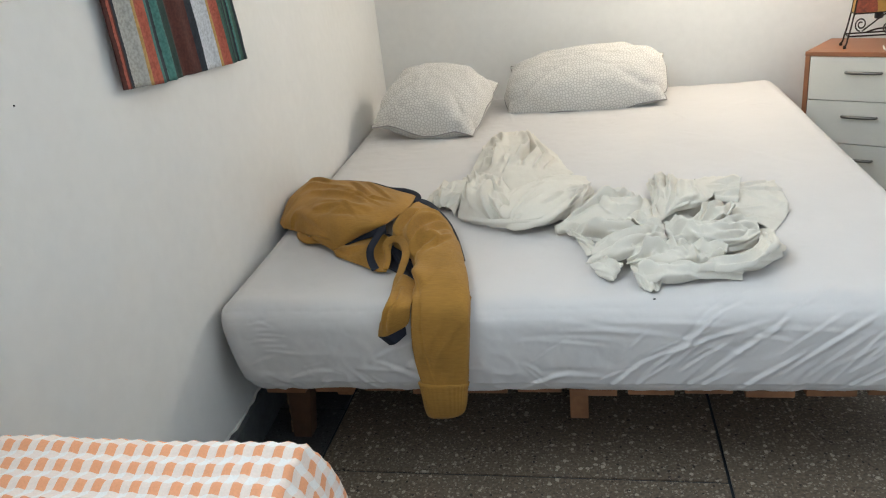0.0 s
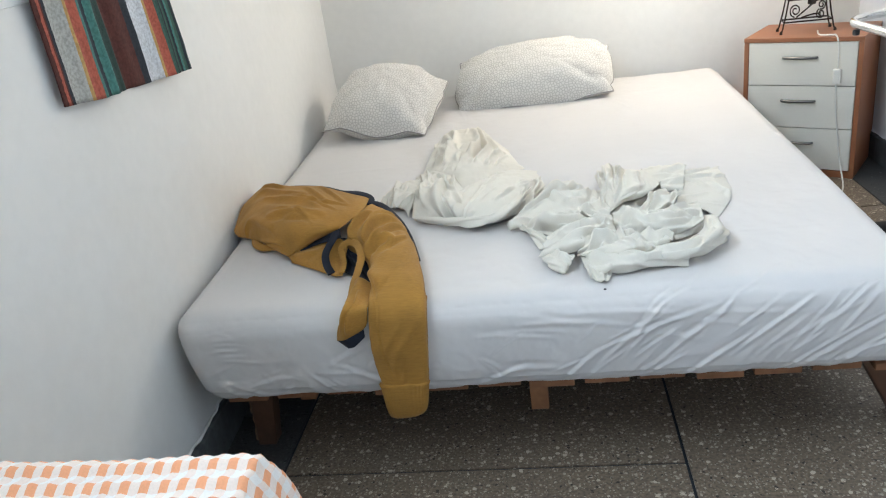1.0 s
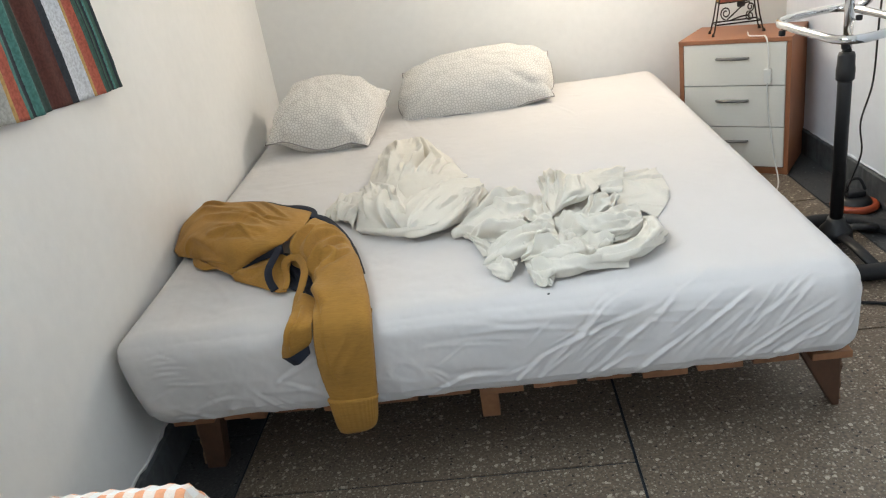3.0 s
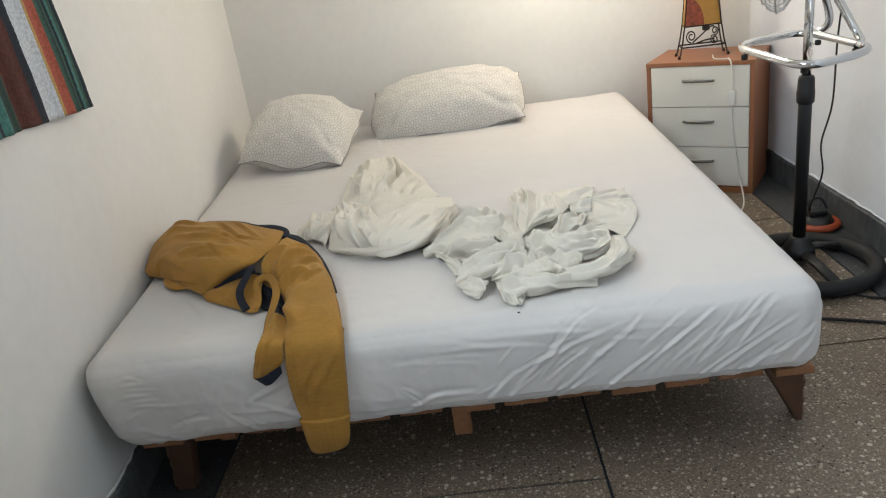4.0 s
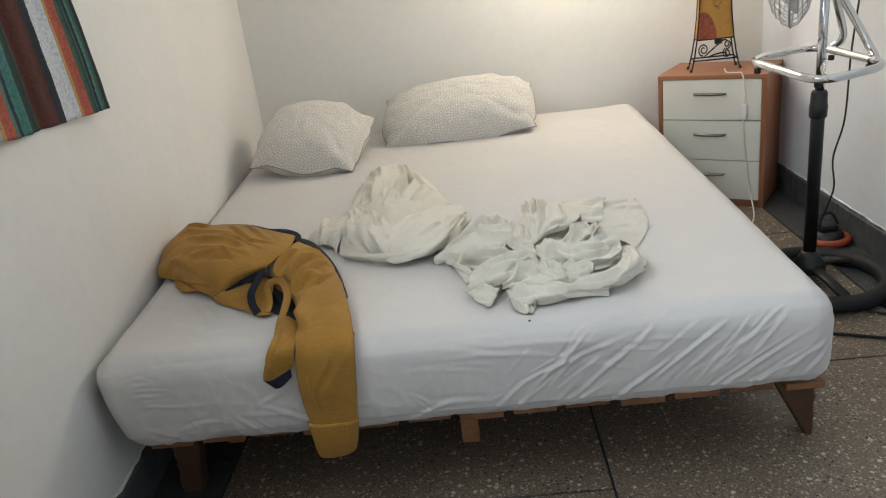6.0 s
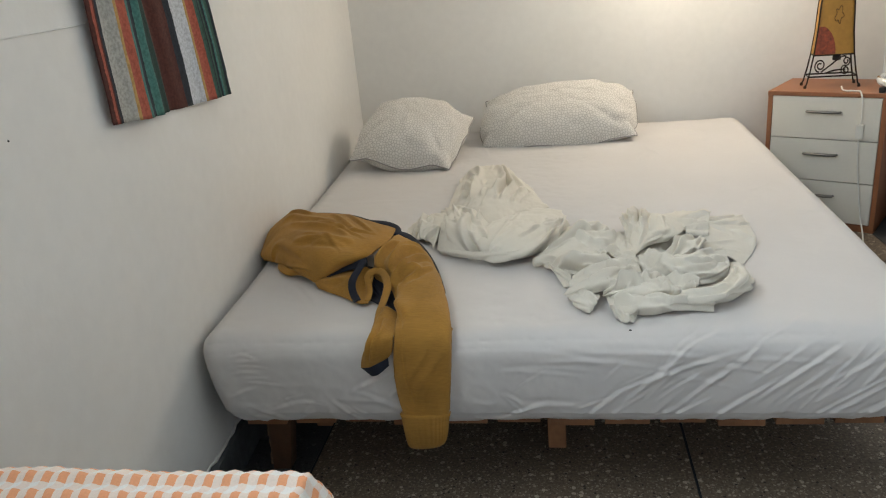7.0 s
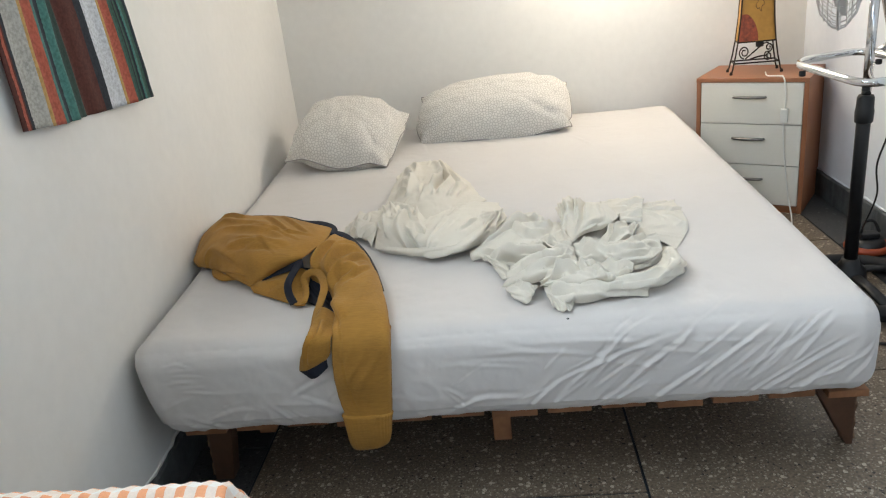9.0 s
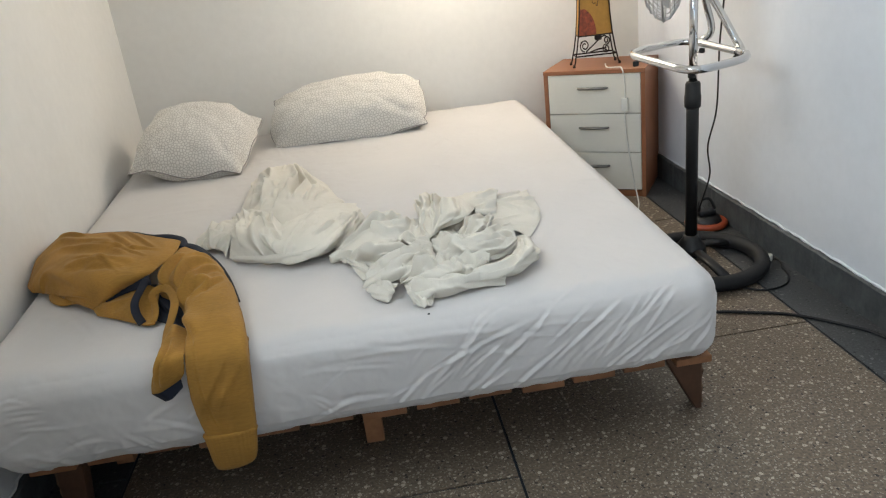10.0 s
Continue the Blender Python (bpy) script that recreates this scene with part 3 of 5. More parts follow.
def mattress_skin():
    """Foot side, top and right side as one sheet: s runs up the side and over the top."""
    step = 0.0062
    H, R = MZ1 - MZ0, 0.055
    verts, faces, base = [], [], 0

    def round_box(x, y, z):
        lo = np.array([0.012 + R, MY0 + R, MZ0 + 0.035])
        hi = np.array([MX1 - R - 0.02, MY1 - R, MZ1 - R])
        P = np.stack([x, y, z], -1)
        C = np.clip(P, lo, hi)
        D = P - C
        L = np.linalg.norm(D, axis=-1, keepdims=True)
        N = D / np.maximum(L, 1e-6)
        rad = np.where(P[..., 2:3] < lo[2], 0.05, R)
        Q = C + N * np.where(L > 1e-6, rad, 0)
        return Q, N

    def add(x, y, z, u, s):
        nonlocal base
        Q, N = round_box(x, y, z)
        d = skin(u, s)
        d = d * np.clip((MX1 - 0.02 - x) / 0.04 + np.clip((y - MY0) / 0.05, 0, 1) * (x > MX1 - 0.025) * np.clip((MZ1 - z) / 0.05, 0, 1), 0, 1) * np.clip((x - 0.012) / 0.03, 0, 1)
        bulge = 0.010 * np.sin(np.clip((z - MZ0) / H, 0, 1) * math.pi) * (np.abs(N[..., 2]) < 0.75)
        Q = Q + N * (d + bulge)[..., None]
        hem = np.clip(1 - (z - MZ0) / 0.05, 0, 1)
        Q[..., 2] += hem * (0.010 * fbm(u, u * 0 + 0.3, 5, 33) + 0.010 * np.clip((u - 0.9), 0, 1) - 0.004)
        Q[..., 2] += 0.006 * fbm(x, y, 1.6, 51) * (z > MZ1 - 0.03)
        Q[..., 0] += np.clip(Q[..., 0] / MX1, 0, 1) ** 3 * (0.026 * np.clip(Q[..., 1], 0, 3) - 0.004)
        left = np.clip(1 - Q[..., 0] / 0.25, 0, 1)
        Q[..., 0] += 0.040 * left * np.clip(1 - (Q[..., 2] - MZ0) / H, 0, 1)
        Q[..., 0] += (left_x(np.clip(Q[..., 1], 0, 3)) - 0.011 * np.clip(Q[..., 1] / 0.5, 0, 1)) * left
        nu, nv = Q.shape[:2]
        verts.extend(Q.reshape(-1, 3).tolist())
        faces.extend((grid_faces(nu, nv) + base).tolist())
        base += nu * nv

    X = np.arange(0.012, MX1 + step, step)
    Z = np.arange(MZ0, MZ1 + step, step)
    Y = np.arange(MY0, MY1 + step, step)
    X = np.linspace(0.012, MX1 - 0.02, len(X))
    Z = np.linspace(MZ0, MZ1, len(Z))
    Y = np.linspace(MY0, MY1, len(Y))
    XF = np.linspace(X[0], X[-1], 2 * len(X) - 1)
    x, z = np.meshgrid(XF, np.linspace(MZ0, MZ1, 2 * len(Z) - 1), indexing="ij")
    add(x, x * 0 + MY0, z, x, z - MZ0)
    Z = np.linspace(MZ0, MZ1, 2 * len(Z) - 1)
    x, y = np.meshgrid(XF, Y, indexing="ij")
    add(x, y, x * 0 + MZ1, x, H + y - MY0)
    y, z = np.meshgrid(Y, Z, indexing="ij")
    add(y * 0 + MX1 - 0.02, y, z, MX1 - 0.02 + 0.6 * (y - MY0), z - MZ0)
    add(y * 0 + 0.012, y, z, -0.6 * (y - MY0), z - MZ0)
    x, z = np.meshgrid(X, Z, indexing="ij")
    add(x, x * 0 + MY1, z, x, x * 0 + 0.1)
    return verts, faces


mattress = empty("mattress", pose(0, 0, 0), "thick double mattress in a white fitted sheet, creased at the foot", "mattress")
part("core", box(0.07, MX1 - 0.08, MY0 + 0.06, MY1 - 0.06, SLAT_Z + 0.0175, MZ1 - 0.035, 0.02), MATTRESS, mattress)
v, f = mattress_skin()
sheet = raw("fitted_sheet", v, f, SHEET, mattress, "white cotton fitted sheet with diagonal pull creases")
bm = bmesh.new()
bm.from_mesh(sheet.data)
bmesh.ops.remove_doubles(bm, verts=bm.verts[:], dist=0.003)
bmesh.ops.recalc_face_normals(bm, faces=bm.faces[:])
bm.to_mesh(sheet.data)
bm.free()
sp = lathe([(0.0032, 0), (0.0028, 0.0012)], 10, pose(0.985, -0.012, MZ1 + 0.001))
tagged(part("lint_speck", sp, BLACK), "tiny dark speck of lint on the sheet", "speck")


def bed_top(x, y):
    """Height of the mattress below a point of the plan."""
    z = np.full_like(x, MZ1 + 0.003)
    d = np.clip((MY0 + 0.055) - y, 0, 0.055)
    return z - (0.055 - np.sqrt(np.maximum(0.055 ** 2 - d ** 2, 0)))


def cloth_object(name, P, mat, parent=None, label="", thick=0.0022, smoothing=1):
    """A cloth mesh with two faces and a real edge."""
    nu, nv = P.shape[:2]
    for _ in range(smoothing):
        Q = P.copy()
        Q[1:-1, 1:-1] = 0.5 * P[1:-1, 1:-1] + 0.125 * (P[:-2, 1:-1] + P[2:, 1:-1] + P[1:-1, :-2] + P[1:-1, 2:])
        P = Q
    du, dv = np.gradient(P, axis=0), np.gradient(P, axis=1)
    N = np.cross(du, dv)
    N /= np.linalg.norm(N, axis=-1, keepdims=True) + 1e-9
    A, B = P, P - N * thick
    verts = np.concatenate([A.reshape(-1, 3), B.reshape(-1, 3)])
    F = grid_faces(nu, nv)
    k = nu * nv
    faces = F.tolist() + (F[:, ::-1] + k).tolist()
    ring = [i * nv for i in range(nu)] + [(nu - 1) * nv + j for j in range(1, nv)] + [i * nv + nv - 1 for i in range(nu - 2, -1, -1)] + [j for j in range(nv - 2, 0, -1)]
    for p, q in zip(ring, ring[1:] + ring[:1]):
        faces.append([q, p, p + k, q + k])
    uu, vv = np.meshgrid(np.linspace(0, 1, nu), np.linspace(0, 1, nv), indexing="ij")
    uv = np.stack([uu, vv], -1).reshape(-1, 2)
    return raw(name, verts.tolist(), faces, mat, parent, label, True, np.concatenate([uv, uv]))


class Drape:
    """A cloth lying in folds: a fine height map on which every fold rests on those below it."""

    def __init__(self, x0, x1, y0, y1, step, stray=1.0):
        self.x, self.y = np.meshgrid(np.arange(x0, x1, step), np.arange(y0, y1, step), indexing="ij")
        self.H, self.step = np.zeros_like(self.x), step
        self.wx = self.x + stray * (0.009 * fbm(self.x, self.y, 9, 301, 2) + 0.004 * fbm(self.x, self.y, 25, 303, 2))
        self.wy = self.y + stray * (0.009 * fbm(self.x, self.y, 9, 305, 2) + 0.004 * fbm(self.x, self.y, 25, 307, 2))

    def at(self, x, y):
        i = np.clip(np.rint((np.asarray(x) - self.x[0, 0]) / self.step).astype(int), 0, self.H.shape[0] - 1)
        j = np.clip(np.rint((np.asarray(y) - self.y[0, 0]) / self.step).astype(int), 0, self.H.shape[1] - 1)
        return self.H[i, j]

    def add(self, path, w, h, skew=0.5, rest=0.6, blunt=0.35, dome=False):
        pts = smooth_path([(x, y, 0) for x, y in path], 30)
        px, py = np.array([p.x for p in pts]), np.array([p.y for p in pts])
        m = w * 1.3
        box_in = (self.wx > px.min() - m) & (self.wx < px.max() + m) & (self.wy > py.min() - m) & (self.wy < py.max() + m)
        X, Y = self.wx[box_in], self.wy[box_in]
        tx, ty = np.gradient(px), np.gradient(py)
        n = np.hypot(tx, ty) + 1e-9
        tx, ty = tx / n, ty / n
        k = np.argmin((X[:, None] - px[None]) ** 2 + (Y[:, None] - py[None]) ** 2, axis=1)
        rx, ry = X - px[k], Y - py[k]
        along, off = rx * tx[k] + ry * ty[k], -rx * ty[k] + ry * tx[k]
        f = k / (len(px) - 1.0)
        taper = np.clip(np.minimum(f, 1 - f) / blunt, 0, 1)
        taper = np.sqrt(np.clip(1 - (1 - taper) ** 2, 0, 1))
        width = w * (0.30 + 0.70 * taper)
        past = np.where((k == 0) | (k == len(px) - 1), along, 0)
        t = np.hypot(off, past) * np.where(off < 0, -1, 1) / width
        if dome:
            prof = np.clip(1 - np.abs(t) ** 2.6, 0, 1) ** 0.5
        else:
            s = -t if skew < 0 else t
            c = abs(skew)
            up, down = np.clip((s + 1) / (1 + c), 0, 1), np.clip((1 - s) / (1 - c), 0, 1)
            prof = np.where(s < c, up * up * (3 - 2 * up) * 0.7 + 0.3 * up, np.sqrt(1 - (1 - down) ** 2))
        ends = 0.25 + 0.75 * taper if dome else taper
        inside = np.abs(t) < 1
        # the fold keeps part of the height that it lies on
        base = self.H[box_in]
        ground = self.at(px, py)
        ground = np.convolve(np.pad(ground, 3, mode="edge"), np.ones(7) / 7, mode="valid")[k]
        level = rest * np.minimum(ground, base + 0.012) * np.clip(1.6 * (1 - np.abs(t)), 0, 1)
        self.H[box_in] = np.where(inside, np.maximum(base, level + h * prof * ends), base)

    def cloth(self, name, mat, parent=None, label="", origin=(0, 0, 0), low=0.004, relief=0.0012, soften=2, depth=0.0):
        H = self.H.copy()
        B = H.copy()
        for _ in range(26):
            B[1:-1, 1:-1] = 0.25 * (B[:-2, 1:-1] + B[2:, 1:-1] + B[1:-1, :-2] + B[1:-1, 2:])
        H = np.where(H > low, np.maximum(H + depth * (H - B), low + 0.002), H)      # creases bite deeper than the folds' own slopes
        for _ in range(soften):
            Q = H.copy()
            Q[1:-1, 1:-1] = 0.5 * H[1:-1, 1:-1] + 0.125 * (H[:-2, 1:-1] + H[2:, 1:-1] + H[1:-1, :-2] + H[1:-1, 2:])
            H = Q
        mask = H > low
        H = H + relief * (ridged(self.x, self.y, 17, 311) - 0.4) + relief * 0.6 * fbm(self.x, self.y, 45, 313, 2)
        self.H = np.where(mask, H, 0)
        cells = mask[:-1, :-1] & mask[1:, :-1] & mask[:-1, 1:] & mask[1:, 1:]
        used = np.zeros_like(mask)
        for a in (0, 1):
            for b in (0, 1):
                used[a:mask.shape[0] - 1 + a, b:mask.shape[1] - 1 + b] |= cells
        full = np.zeros_like(mask)
        full[1:-1, 1:-1] = cells[:-1, :-1] & cells[1:, :-1] & cells[:-1, 1:] & cells[1:, 1:]
        rim_in = used & ~full
        X, Y = self.x.copy(), self.y.copy()
        for _ in range(7):      # round off the outline
            for A in (X, Y):
                total, count = np.zeros_like(A), np.zeros_like(A)
                for a, b in ((1, 0), (-1, 0), (0, 1), (0, -1)):
                    r = np.roll(rim_in, (a, b), (0, 1))
                    total += np.where(r, np.roll(A, (a, b), (0, 1)), 0)
                    count += r
                A[...] = np.where(rim_in & (count > 0), 0.5 * A + 0.5 * total / np.maximum(count, 1), A)
        Z = bed_top(X, Y) + np.where(rim_in, 0.0012, 0.002 + np.maximum(H, 0.002))
        index = np.cumsum(used.ravel()).reshape(used.shape) - 1
        ii, jj = np.nonzero(cells)
        faces = np.stack([index[ii, jj], index[ii + 1, jj], index[ii + 1, jj + 1], index[ii, jj + 1]], -1)
        verts = np.stack([X[used], Y[used], Z[used]], -1) - np.array(origin)
        ob = raw(name, verts.tolist(), faces.tolist(), mat, parent, label, True)
        return ob


def spread(row, n):
    """n even points on a smooth curve through a row of points."""
    q = np.array([tuple(p) for p in smooth_path(row, 16)])
    d = np.concatenate([[0], np.cumsum(np.linalg.norm(np.diff(q, axis=0), axis=1))])
    return np.stack([np.interp(np.linspace(0, d[-1], n), d, q[:, i]) for i in range(3)], -1)


def pleats(u, v, table):
    """Soft ridges with a sharp lee side. Each row: start u, v, end u, v, bow, half width, height."""
    h = np.zeros_like(u)
    for u0, v0, u1, v1, bow, w, a in table:
        ln = math.hypot(u1 - u0, v1 - v0)
        c, sn = (u1 - u0) / ln, (v1 - v0) / ln
        along = ((u - u0) * c + (v - v0) * sn) / ln
        t = (-(u - u0) * sn + (v - v0) * c - bow * 4 * along * (1 - along)) / w        # a negative width turns the lee side round
        fade = np.where((along > 0) & (along < 1), np.sin(math.pi * np.clip(along, 0, 1)) ** 0.6, 0)
        h += 1.6 * a * fade * (np.exp(-np.where(t > 0, t * 1.9, t * 0.8) ** 2) - 0.45 * np.exp(-((t - 1.5) / 0.8) ** 2))
    return h


def panel(name, rows, nu, nv, folds, label, mat, parent, origin, rough=0.0015, seed=5, thick=0.003, lift=0.002):
    """A sheet of cloth lofted through a few rows of points, with folds raised along its normal (u across, v down, in metres)."""
    R = [spread(r, nu) for r in rows]
    P = np.stack([spread([tuple(r[i]) for r in R], nv) for i in range(nu)])
    N = np.cross(np.gradient(P, axis=0), np.gradient(P, axis=1))
    N /= np.linalg.norm(N, axis=-1, keepdims=True) + 1e-9
    if (N @ np.array((0.0, -0.7, 0.7))).mean() < 0:
        P, N = P[:, ::-1], N[:, ::-1] * -1
        flip = True
    else:
        flip = False
    du = np.concatenate([np.zeros((1, nv)), np.cumsum(np.linalg.norm(np.diff(P, axis=0), axis=-1), 0)])
    dv = np.concatenate([np.zeros((nu, 1)), np.cumsum(np.linalg.norm(np.diff(P, axis=1), axis=-1), 1)], 1)
    if flip:
        dv = dv[:, -1:] - dv
    d = pleats(du, dv, folds) + rough * fbm(du, dv, 14, seed) + 0.5 * rough * fbm(du, dv, 45, seed + 7, 2)
    P = P + N * d[..., None]
    P[..., 0] = np.maximum(P[..., 0], left_x(P[..., 1]) + 0.008)
    P[..., 2] = np.where(P[..., 1] > 0.0, np.maximum(P[..., 2], MZ1 + lift + thick), P[..., 2])
    return cloth_object(name, P - origin, mat, parent, label, thick, 1)


# the crumpled bed cover: a low under layer, and the folds of cloth lying over it
CO = np.array((0.8, 0.6, MZ1))
cover = empty("bed_cover", pose(*CO), "crumpled thin cream cotton cover lying on the bed", "bedspread")
cover_drape = Drape(0.36, 1.40, 0.0, 1.30, 0.005)
for way, w, hh in (([(0.56, 1.16), (0.57, 0.98), (0.58, 0.72)], 0.085, 0.016), ([(0.46, 0.66), (0.50, 0.56)], 0.045, 0.012), ([(0.56, 0.54), (0.75, 0.55), (0.90, 0.56)], 0.090, 0.018), ([(0.90, 0.42), (1.00, 0.42), (1.10, 0.40)], 0.15, 0.018),
                   ([(1.10, 0.52), (1.15, 0.48)], 0.110, 0.016), ([(1.04, 0.30), (1.11, 0.29)], 0.120, 0.016), ([(0.94, 0.17), (1.02, 0.17)], 0.045, 0.012)):
    cover_drape.add(way, w, hh, 0, 0.3, 0.3, True)
cover_drape.cloth("under_layer", COVER, cover, "", tuple(CO), 0.004, 0.0030, 1, 0.5)


def strewn(seed, n, wide, deep, turn, stray):
    """Folds at chance places of a sheet, running about one way (degrees)."""
    r = random.Random(seed)
    out = []
    for _ in range(int(n * 1.8)):
        u, v, q, ln = r.uniform(0.0, wide), r.uniform(0.0, deep), radians(turn + r.uniform(-stray, stray)), r.uniform(0.04, 0.15)
        w = r.uniform(0.0035, 0.009)
        out.append((u - ln / 2 * math.cos(q), v - ln / 2 * math.sin(q), u + ln / 2 * math.cos(q), v + ln / 2 * math.sin(q), r.uniform(-0.012, 0.012), r.choice((-1, 1)) * w, w * r.uniform(0.6, 1.0)))
    return out


def fold(name, nu, nv, folds, seed, rows):
    panel(name, rows, nu, nv, folds, "", COVER, cover, CO, 0.0030, seed, 0.0016)


fold("top_hem_fold", 45, 24, strewn(40, 5, 0.11, 0.18, 0, 25), 60,
    [[(1.136, 0.683, 0.453), (1.186, 0.676, 0.459), (1.275, 0.689, 0.455)],
     [(1.151, 0.601, 0.471), (1.192, 0.603, 0.475), (1.257, 0.608, 0.471)],
     [(1.162, 0.511, 0.473), (1.191, 0.499, 0.473), (1.233, 0.501, 0.473)]])
fold("spread_corner", 67, 60, strewn(41, 7, 0.14, 0.32, 20, 60), 61,
    [[(1.253, 0.632, 0.457), (1.303, 0.638, 0.455), (1.355, 0.670, 0.443)],
     [(1.218, 0.467, 0.477), (1.288, 0.489, 0.463), (1.349, 0.472, 0.441)],
     [(1.191, 0.349, 0.473), (1.236, 0.339, 0.461), (1.282, 0.314, 0.440)]])
fold("fan", 135, 90, [(0.113, 0.000, 0.113, 0.426, 0.008, 0.012, 0.015), (0.060, 0.079, 0.099, 0.410, -0.010, 0.012, 0.014), (0.199, 0.000, 0.199, 0.426, -0.006, -0.010, 0.016), (0.232, 0.000, 0.245, 0.394, 0.006, 0.009, 0.010), (0.265, 0.032, 0.298, 0.378, 0.006, 0.009, 0.009), (0.026, 0.189, 0.119, 0.315, 0.015, 0.012, 0.009), (0.040, 0.079, 0.093, 0.158, -0.010, 0.009, 0.007), (0.298, 0.095, 0.351, 0.315, 0.000, 0.008, 0.006)] + strewn(42, 10, 0.36, 0.44, 95, 22), 62,
    [[(0.492, 1.165, 0.453), (0.532, 1.256, 0.473), (0.605, 1.238, 0.483), (0.659, 1.210, 0.479), (0.697, 1.144, 0.465), (0.755, 1.031, 0.449)],
     [(0.490, 0.986, 0.455), (0.561, 0.917, 0.483), (0.630, 0.873, 0.497), (0.685, 0.868, 0.489), (0.729, 0.882, 0.471), (0.787, 0.902, 0.445)],
     [(0.488, 0.845, 0.447), (0.575, 0.692, 0.459), (0.641, 0.622, 0.461), (0.697, 0.665, 0.459), (0.751, 0.766, 0.449), (0.813, 0.832, 0.441)]])
fold("tuft", 60, 54, strewn(43, 8, 0.11, 0.15, 110, 40), 63,
    [[(0.399, 0.656, 0.453), (0.439, 0.699, 0.477), (0.506, 0.687, 0.483)],
     [(0.402, 0.605, 0.447), (0.462, 0.604, 0.471), (0.505, 0.614, 0.479)],
     [(0.422, 0.584, 0.440), (0.473, 0.540, 0.449), (0.493, 0.494, 0.441)]])
fold("shoulder", 90, 75, [(0.080, 0.039, 0.064, 0.263, 0.008, 0.014, 0.011), (0.167, 0.049, 0.120, 0.253, 0.010, -0.014, 0.013), (0.199, 0.097, 0.191, 0.253, -0.006, 0.010, 0.009), (0.112, 0.019, 0.207, 0.088, 0.012, 0.010, 0.008), (0.032, 0.097, 0.024, 0.234, 0.000, 0.009, 0.009)] + strewn(44, 8, 0.22, 0.27, 100, 30), 64,
    [[(0.471, 0.801, 0.457), (0.538, 0.753, 0.485), (0.599, 0.679, 0.489), (0.644, 0.576, 0.481)],
     [(0.498, 0.598, 0.463), (0.562, 0.508, 0.497), (0.619, 0.474, 0.495), (0.653, 0.454, 0.485)],
     [(0.503, 0.486, 0.441), (0.545, 0.445, 0.447), (0.593, 0.432, 0.449), (0.649, 0.422, 0.449)]])
fold("band", 120, 60, strewn(45, 9, 0.31, 0.21, -20, 22), 65,
    [[(0.621, 0.523, 0.483), (0.695, 0.626, 0.487), (0.776, 0.699, 0.483), (0.853, 0.690, 0.477)],
     [(0.631, 0.413, 0.481), (0.711, 0.435, 0.497), (0.779, 0.513, 0.495), (0.850, 0.606, 0.483)],
     [(0.646, 0.385, 0.463), (0.732, 0.356, 0.479), (0.785, 0.425, 0.481), (0.842, 0.545, 0.475)]])
fold("middle", 120, 75, [(0.015, 0.154, 0.119, 0.008, 0.006, 0.012, 0.012), (0.037, 0.169, 0.149, 0.031, 0.008, -0.010, 0.010), (0.089, 0.154, 0.178, 0.038, 0.010, 0.010, 0.009), (0.126, 0.092, 0.178, 0.015, 0.006, 0.009, 0.010), (0.149, 0.123, 0.223, 0.100, 0.006, 0.009, 0.009), (0.045, 0.131, 0.119, 0.131, 0.006, 0.009, 0.008), (0.163, 0.154, 0.230, 0.146, 0.004, 0.008, 0.008)] + strewn(46, 14, 0.25, 0.18, -48, 25), 66,
    [[(0.865, 0.524, 0.471), (0.915, 0.567, 0.479), (0.957, 0.537, 0.477), (1.010, 0.459, 0.473), (1.026, 0.375, 0.467)],
     [(0.820, 0.419, 0.469), (0.891, 0.415, 0.483), (0.947, 0.414, 0.479), (0.997, 0.373, 0.475), (1.028, 0.332, 0.471)],
     [(0.771, 0.374, 0.447), (0.857, 0.332, 0.465), (0.929, 0.312, 0.471), (0.986, 0.303, 0.473), (1.028, 0.306, 0.469)]])
fold("front_edge", 150, 30, [(0.071, 0.022, 0.474, 0.033, 0.004, 0.008, 0.004), (0.355, 0.033, 0.545, 0.022, 0.004, 0.007, 0.004)] + strewn(47, 5, 0.54, 0.06, 0, 10), 67,
    [[(0.520, 0.454, 0.455), (0.632, 0.387, 0.469), (0.725, 0.361, 0.481), (0.786, 0.426, 0.487), (0.852, 0.653, 0.481)],
     [(0.517, 0.450, 0.449), (0.631, 0.380, 0.459), (0.731, 0.351, 0.467), (0.797, 0.401, 0.479), (0.863, 0.613, 0.479)],
     [(0.523, 0.456, 0.439), (0.625, 0.403, 0.439), (0.729, 0.392, 0.439), (0.802, 0.429, 0.451), (0.874, 0.584, 0.467)]])
fold("low_sheet", 90, 54, [(0.018, 0.023, 0.229, 0.029, 0.008, 0.012, 0.009), (0.070, 0.057, 0.211, 0.029, -0.006, 0.010, 0.009), (0.035, 0.040, 0.123, 0.057, 0.004, 0.008, 0.006)] + strewn(48, 9, 0.25, 0.06, 5, 25), 68,
    [[(0.787, 0.365, 0.455), (0.870, 0.333, 0.469), (0.940, 0.303, 0.473), (1.021, 0.283, 0.473)],
     [(0.786, 0.361, 0.447), (0.868, 0.295, 0.465), (0.935, 0.265, 0.471), (1.000, 0.253, 0.473)],
     [(0.795, 0.356, 0.440), (0.866, 0.275, 0.449), (0.910, 0.226, 0.455), (0.966, 0.229, 0.467)]])
